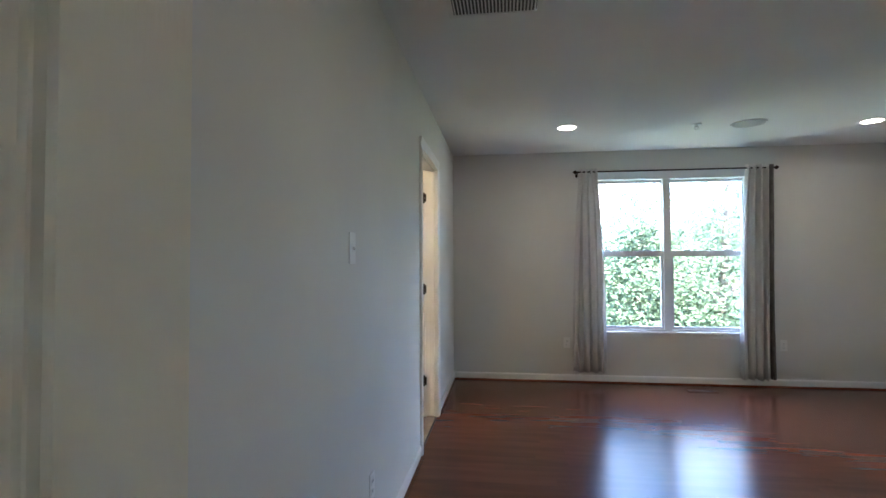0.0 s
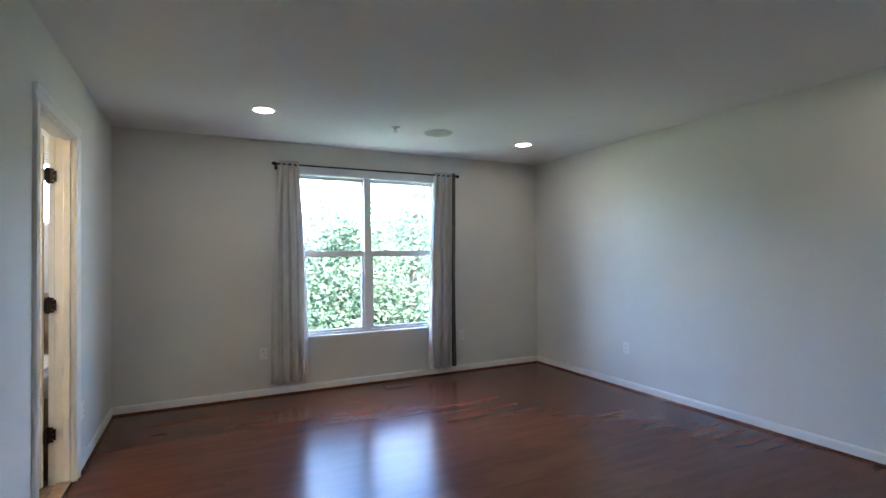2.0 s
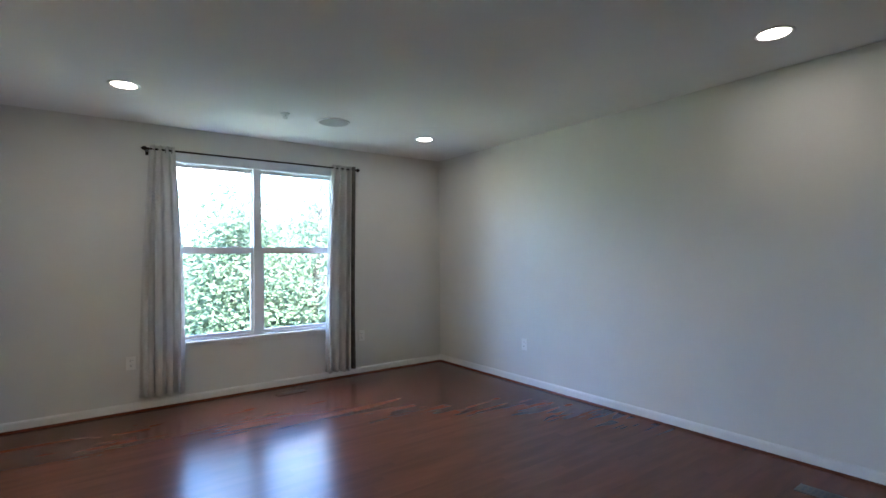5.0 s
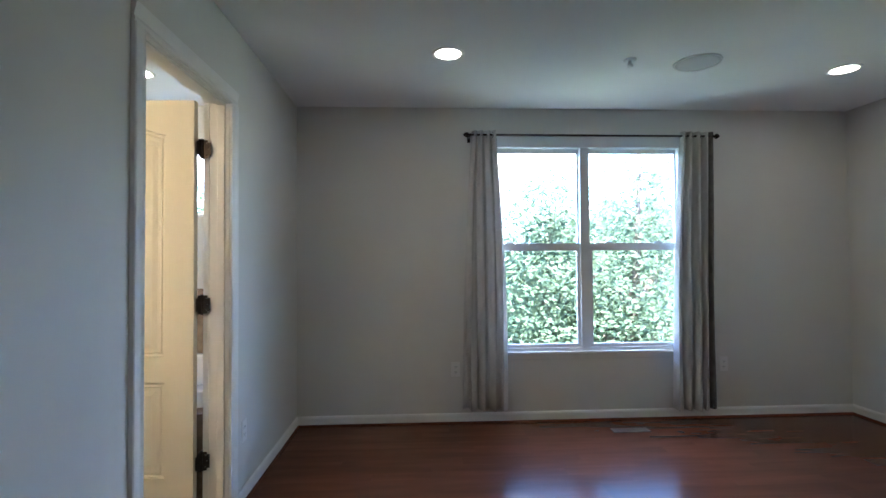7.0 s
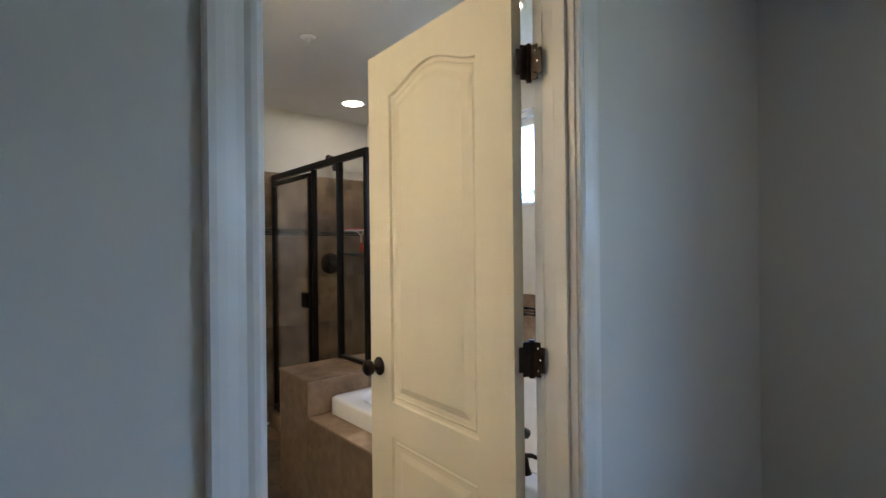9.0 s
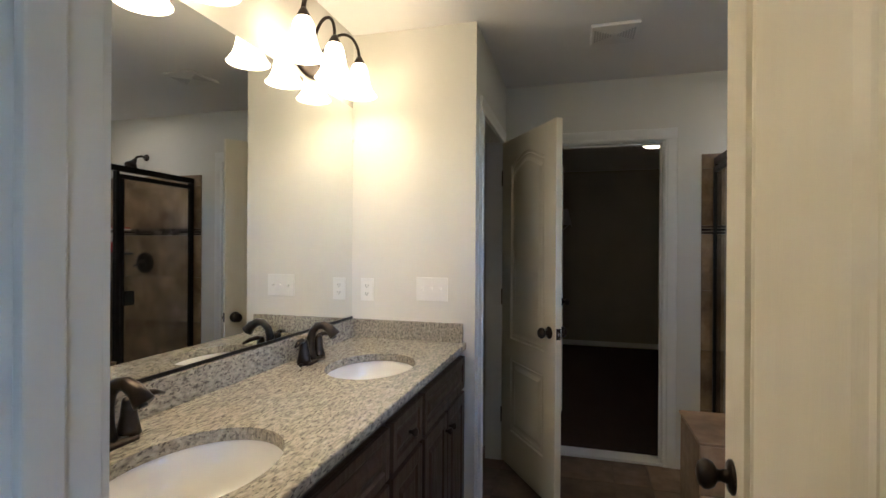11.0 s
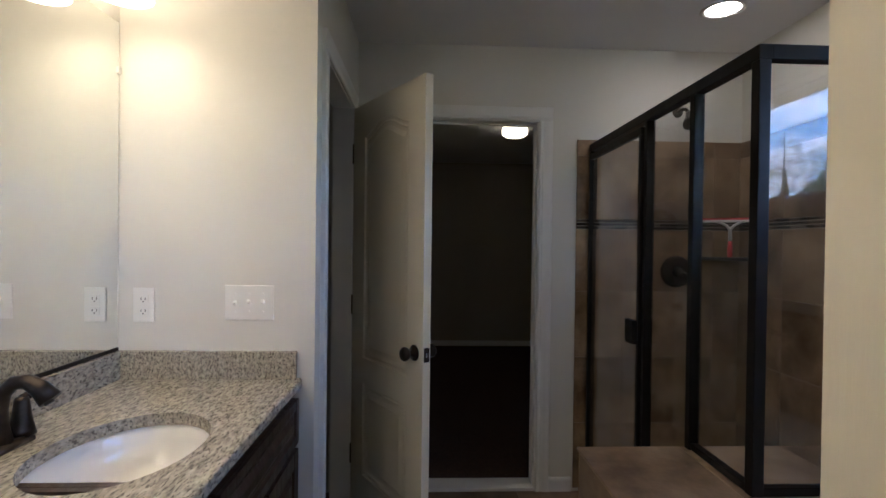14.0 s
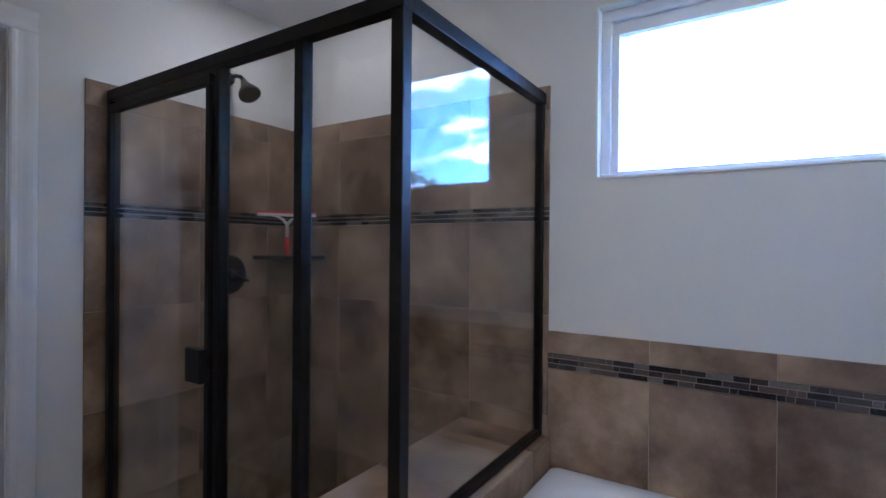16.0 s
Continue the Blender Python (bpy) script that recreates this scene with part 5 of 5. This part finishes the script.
# ---- bedroom planks ----
def planks():
    rg = random.Random(5)
    parent = bpy.data.objects["floor_bedroom"]
    width, meshes, made = 0.0955, {}, 0
    y = SY - 16 * 0.0955
    rows = []
    while y < NY - 0.001:
        rows.append((y, min(y + width, NY)))
        y += width
    stuff = bmesh.new()
    def mesh(l, w):
        key = (round(l, 3), round(w, 3))
        if key not in meshes:
            bm = bmesh.new()
            lo = [bm.verts.new(v) for v in ((0, 0, -0.012), (l, 0, -0.012), (l, w, -0.012), (0, w, -0.012))]
            hi = [bm.verts.new(v) for v in ((0, 0, 0), (l, 0, 0), (l, w, 0), (0, w, 0))]
            for i in range(4):
                bm.faces.new((lo[i], lo[(i + 1) % 4], hi[(i + 1) % 4], hi[i]))
            bm.faces.new(hi)
            me = bpy.data.meshes.new("plank")
            bm.to_mesh(me)
            bm.free()
            me.materials.append(M_WOOD)
            meshes[key] = me
        return meshes[key]
    lengths = (0.55, 0.75, 0.95, 1.15, 1.35)
    for ya, yb in rows:
        x0, x1 = (-0.4, 1.4) if ya < SY - 0.05 else (0.0, BX)
        x = x0 - rg.choice((0, 0.2, 0.35, 0.5))
        while x < x1 - 0.01:
            l = rg.choice(lengths)
            a, b = max(x, x0), min(x + l, x1)
            if b - a > 0.02:
                near = ya > 0.55
                if near and made < 300:
                    o = new("plank", mesh(b - a, yb - ya))
                    o.location = (a, ya, 0)
                    o.parent = parent
                    made += 1
                else:
                    box(stuff, a, b, ya, yb, -0.012, 0)
            x += l
    tagged(part("floor_planks", stuff, M_WOOD, parent), "more cherry wood planks", kind="stuff")


planks()


# ---- tiles ----
TILE_MESH = {}


def tile_mesh(w, h, t, mat):
    key = (round(w, 3), round(h, 3), round(t, 3), mat.name)
    if key not in TILE_MESH:
        g, c = 0.0010, 0.0014
        bm = bmesh.new()
        lo = [bm.verts.new(v) for v in ((g, g, 0), (w - g, g, 0), (w - g, h - g, 0), (g, h - g, 0))]
        mi = [bm.verts.new(v) for v in ((g, g, t - c), (w - g, g, t - c), (w - g, h - g, t - c), (g, h - g, t - c))]
        g += c
        hi = [bm.verts.new(v) for v in ((g, g, t), (w - g, g, t), (w - g, h - g, t), (g, h - g, t))]
        for a, b in ((lo, mi), (mi, hi)):
            for i in range(4):
                bm.faces.new((a[i], a[(i + 1) % 4], b[(i + 1) % 4], b[i]))
        bm.faces.new(hi)
        me = bpy.data.meshes.new("tile")
        bm.to_mesh(me)
        bm.free()
        me.materials.append(mat)
        TILE_MESH[key] = me
    return TILE_MESH[key]


def tile_field(parent, origin, u, v, us, vs, t=0.009, mat=None):
    """Tiles between the joints us along u and vs along v, rising from the plane by t along u x v."""
    u, v = Vector(u), Vector(v)
    n = u.cross(v)
    base = Matrix((u, v, n)).transposed().to_4x4()
    bed = boxes((us[0] + 0.002, us[-1] - 0.002, vs[0] + 0.002, vs[-1] - 0.002, t * 0.3, t - 0.0013))
    part("grout", turned(bed, Matrix.Translation(Vector(origin)) @ base), M_BGROUT if t > 0.008 else M_GROUT, parent)
    for a, b in zip(us, us[1:]):
        for c, d in zip(vs, vs[1:]):
            o = new("tile", tile_mesh(b - a, d - c, t, mat or M_TILE))
            o.matrix_world = Matrix.Translation(Vector(origin) + u * a + v * c) @ base
            o.parent = parent


def steps(a, b, s):
    """Joints from a to b every s, the last piece cut."""
    out, x = [a], a + s
    while x < b - 0.03:
        out.append(x)
        x += s
    return out + [b]


def mosaic(parent, origin, u, v, length, height, seed):
    """A band of thin glass and stone sticks in three courses, with grout behind."""
    rg = random.Random(seed)
    u, v = Vector(u), Vector(v)
    n = u.cross(v)
    base = Matrix.Translation(Vector(origin)) @ Matrix((u, v, n)).transposed().to_4x4()
    bm = bmesh.new()
    rows = 3
    h = height / rows
    for r in range(rows):
        x = -rg.uniform(0, 0.05)
        while x < length:
            l = rg.choice((0.022, 0.045, 0.07, 0.095))
            a, b = max(x, 0) + 0.001, min(x + l, length) - 0.001
            if b > a + 0.004:
                box(bm, a, b, r * h + 0.0018, (r + 1) * h - 0.0018, 0.0, rg.uniform(0.0075, 0.0095))
            x += l
    turned(bm, base)
    o = part("mosaic_band", bm, M_STICK, parent, "band of dark glass and stone mosaic sticks")
    tagged(o, kind="stuff")
    part("band_grout", turned(boxes((0, length, 0, height, 0.0, 0.005)), base), M_BGROUT, parent)


M_STICK = surface("mosaic_stick", (0.10, 0.08, 0.07), (0.14, 0.11, 0.09), 40, 0.15, 0.3)
_nt = M_STICK.node_tree
_g = _nt.nodes.new("ShaderNodeNewGeometry")
_r = _nt.nodes.new("ShaderNodeValToRGB")
_r.color_ramp.interpolation = "CONSTANT"
for pos, c in ((0.3, (0.05, 0.04, 0.037, 1)), (0.55, (0.12, 0.09, 0.07, 1)), (0.80, (0.075, 0.062, 0.055, 1)), (0.92, (0.20, 0.175, 0.15, 1))):
    _e = _r.color_ramp.elements.new(pos)
    _e.color = c
_r.color_ramp.elements[0].color = (0.018, 0.015, 0.015, 1)
_nt.links.new(_g.outputs["Random Per Island"], _r.inputs["Fac"])
_nt.links.new(_r.outputs["Color"], _nt.nodes["Principled BSDF"].inputs["Base Color"])

ROWS = [0.02, 0.384, 0.749, 1.114, 1.458]
wn_, ww_ = bpy.data.objects["wall_north_bath"], bpy.data.objects["wall_west_bath"]
# shower, north wall (u runs east, seen from the room) and west wall
for vs in (ROWS, [1.512, 1.862, 1.952]):
    tile_field(wn_, (BW, NY, 0), (1, 0, 0), (0, 0, 1), [BW - BW, 0.34, 0.70, 1.06, KX0 - BW + 0.345, KX1 - BW - 0.012], vs)
    tile_field(ww_, (BW, 4.815, 0), (0, 1, 0), (0, 0, 1), [0, 0.085, 0.43, 0.775, NY - 4.815 - 0.009], vs)
mosaic(wn_, (BW, NY, 1.458), (1, 0, 0), (0, 0, 1), KX1 - BW - 0.012, 0.055, 3)
mosaic(ww_, (BW, 4.815, 1.458), (0, 1, 0), (0, 0, 1), NY - 4.815 - 0.01, 0.055, 4)
# tub wainscot, north and east walls
for vs in ([DZ, 0.924], [0.982, 1.060]):
    tile_field(wn_, (KX1 - 0.012, NY, 0), (1, 0, 0), (0, 0, 1), steps(0, BE - 0.004 - KX1 + 0.012, 0.345), vs)
    tile_field(bpy.data.objects["wall_east_bath"], (BE - 0.004, NY - 0.009, 0), (0, -1, 0), (0, 0, 1), steps(0, 1.235, 0.345), vs)
mosaic(wn_, (KX1 - 0.012, NY, 0.924), (1, 0, 0), (0, 0, 1), BE - 0.004 - KX1 + 0.012, 0.058, 5)
mosaic(bpy.data.objects["wall_east_bath"], (BE - 0.004, NY - 0.009, 0.924), (0, -1, 0), (0, 0, 1), 1.235, 0.058, 6)
# bench: top, front, side towards the shower and towards the tub
bn, dk = bpy.data.objects["shower_bench"], bpy.data.objects["tub_deck"]
tile_field(bn, (KX0, KY0, KZ - 0.009), (1, 0, 0), (0, 1, 0), [0, KX1 - KX0], steps(0, NY - KY0 - 0.009, 0.36))
tile_field(bn, (KX1 - 0.001, KY0 + 0.009, 0), (-1, 0, 0), (0, 0, 1), [0, KX1 - KX0 - 0.001], [0.0, 0.33, KZ - 0.009])
tile_field(bn, (KX0 + 0.009, NY - 0.01, 0), (0, -1, 0), (0, 0, 1), steps(0, NY - KY0 - 0.02, 0.36), [0.0, 0.33, KZ - 0.009])
tile_field(bn, (KX1 - 0.009, KY0 + 0.001, 0), (0, 1, 0), (0, 0, 1), steps(0, NY - KY0 - 0.012, 0.36), [DZ, KZ - 0.009])
# tub deck: top strips and front
DL = BE - 0.004 - KX1
tile_field(dk, (KX1, KY0, DZ - 0.009), (1, 0, 0), (0, 1, 0), steps(0.0, DL, 0.345), [0, 0.155])
tile_field(dk, (KX1, 4.66, DZ - 0.009), (1, 0, 0), (0, 1, 0), [0, 0.066], steps(0.0, 1.081, 0.345))
tile_field(dk, (-0.24, 4.66, DZ - 0.009), (1, 0, 0), (0, 1, 0), [0, 0.116], steps(0.0, 1.081, 0.345))
tile_field(dk, (-1.60, 5.67, DZ - 0.009), (1, 0, 0), (0, 1, 0), steps(0.0, 1.35, 0.345), [0, 0.061])
tile_field(dk, (BE - 0.004, KY0 + 0.009, 0), (-1, 0, 0), (0, 0, 1), steps(0, DL, 0.345), [0.0, 0.165, DZ - 0.009])
# bath floor
fb = bpy.data.objects["floor_bath"]
FX = steps(BW - 0.02, BE + 0.055, 0.335)
FYS = steps(1.62, KY0, 0.335)
tile_field(fb, (0, 0, -0.005), (1, 0, 0), (0, 1, 0), [x for x in FX if x < STX + 0.05], [y for y in FYS if y < 3.31], t=0.007, mat=M_FTILE)
tile_field(fb, (0, 0, -0.005), (1, 0, 0), (0, 1, 0), FX, [y for y in FYS if y > 3.29], t=0.007, mat=M_FTILE)
tile_field(fb, (BW, KY0, -0.005), (1, 0, 0), (0, 1, 0), steps(0, KX0 - BW, 0.335), steps(0, NY - KY0, 0.335), t=0.007, mat=M_FTILE)
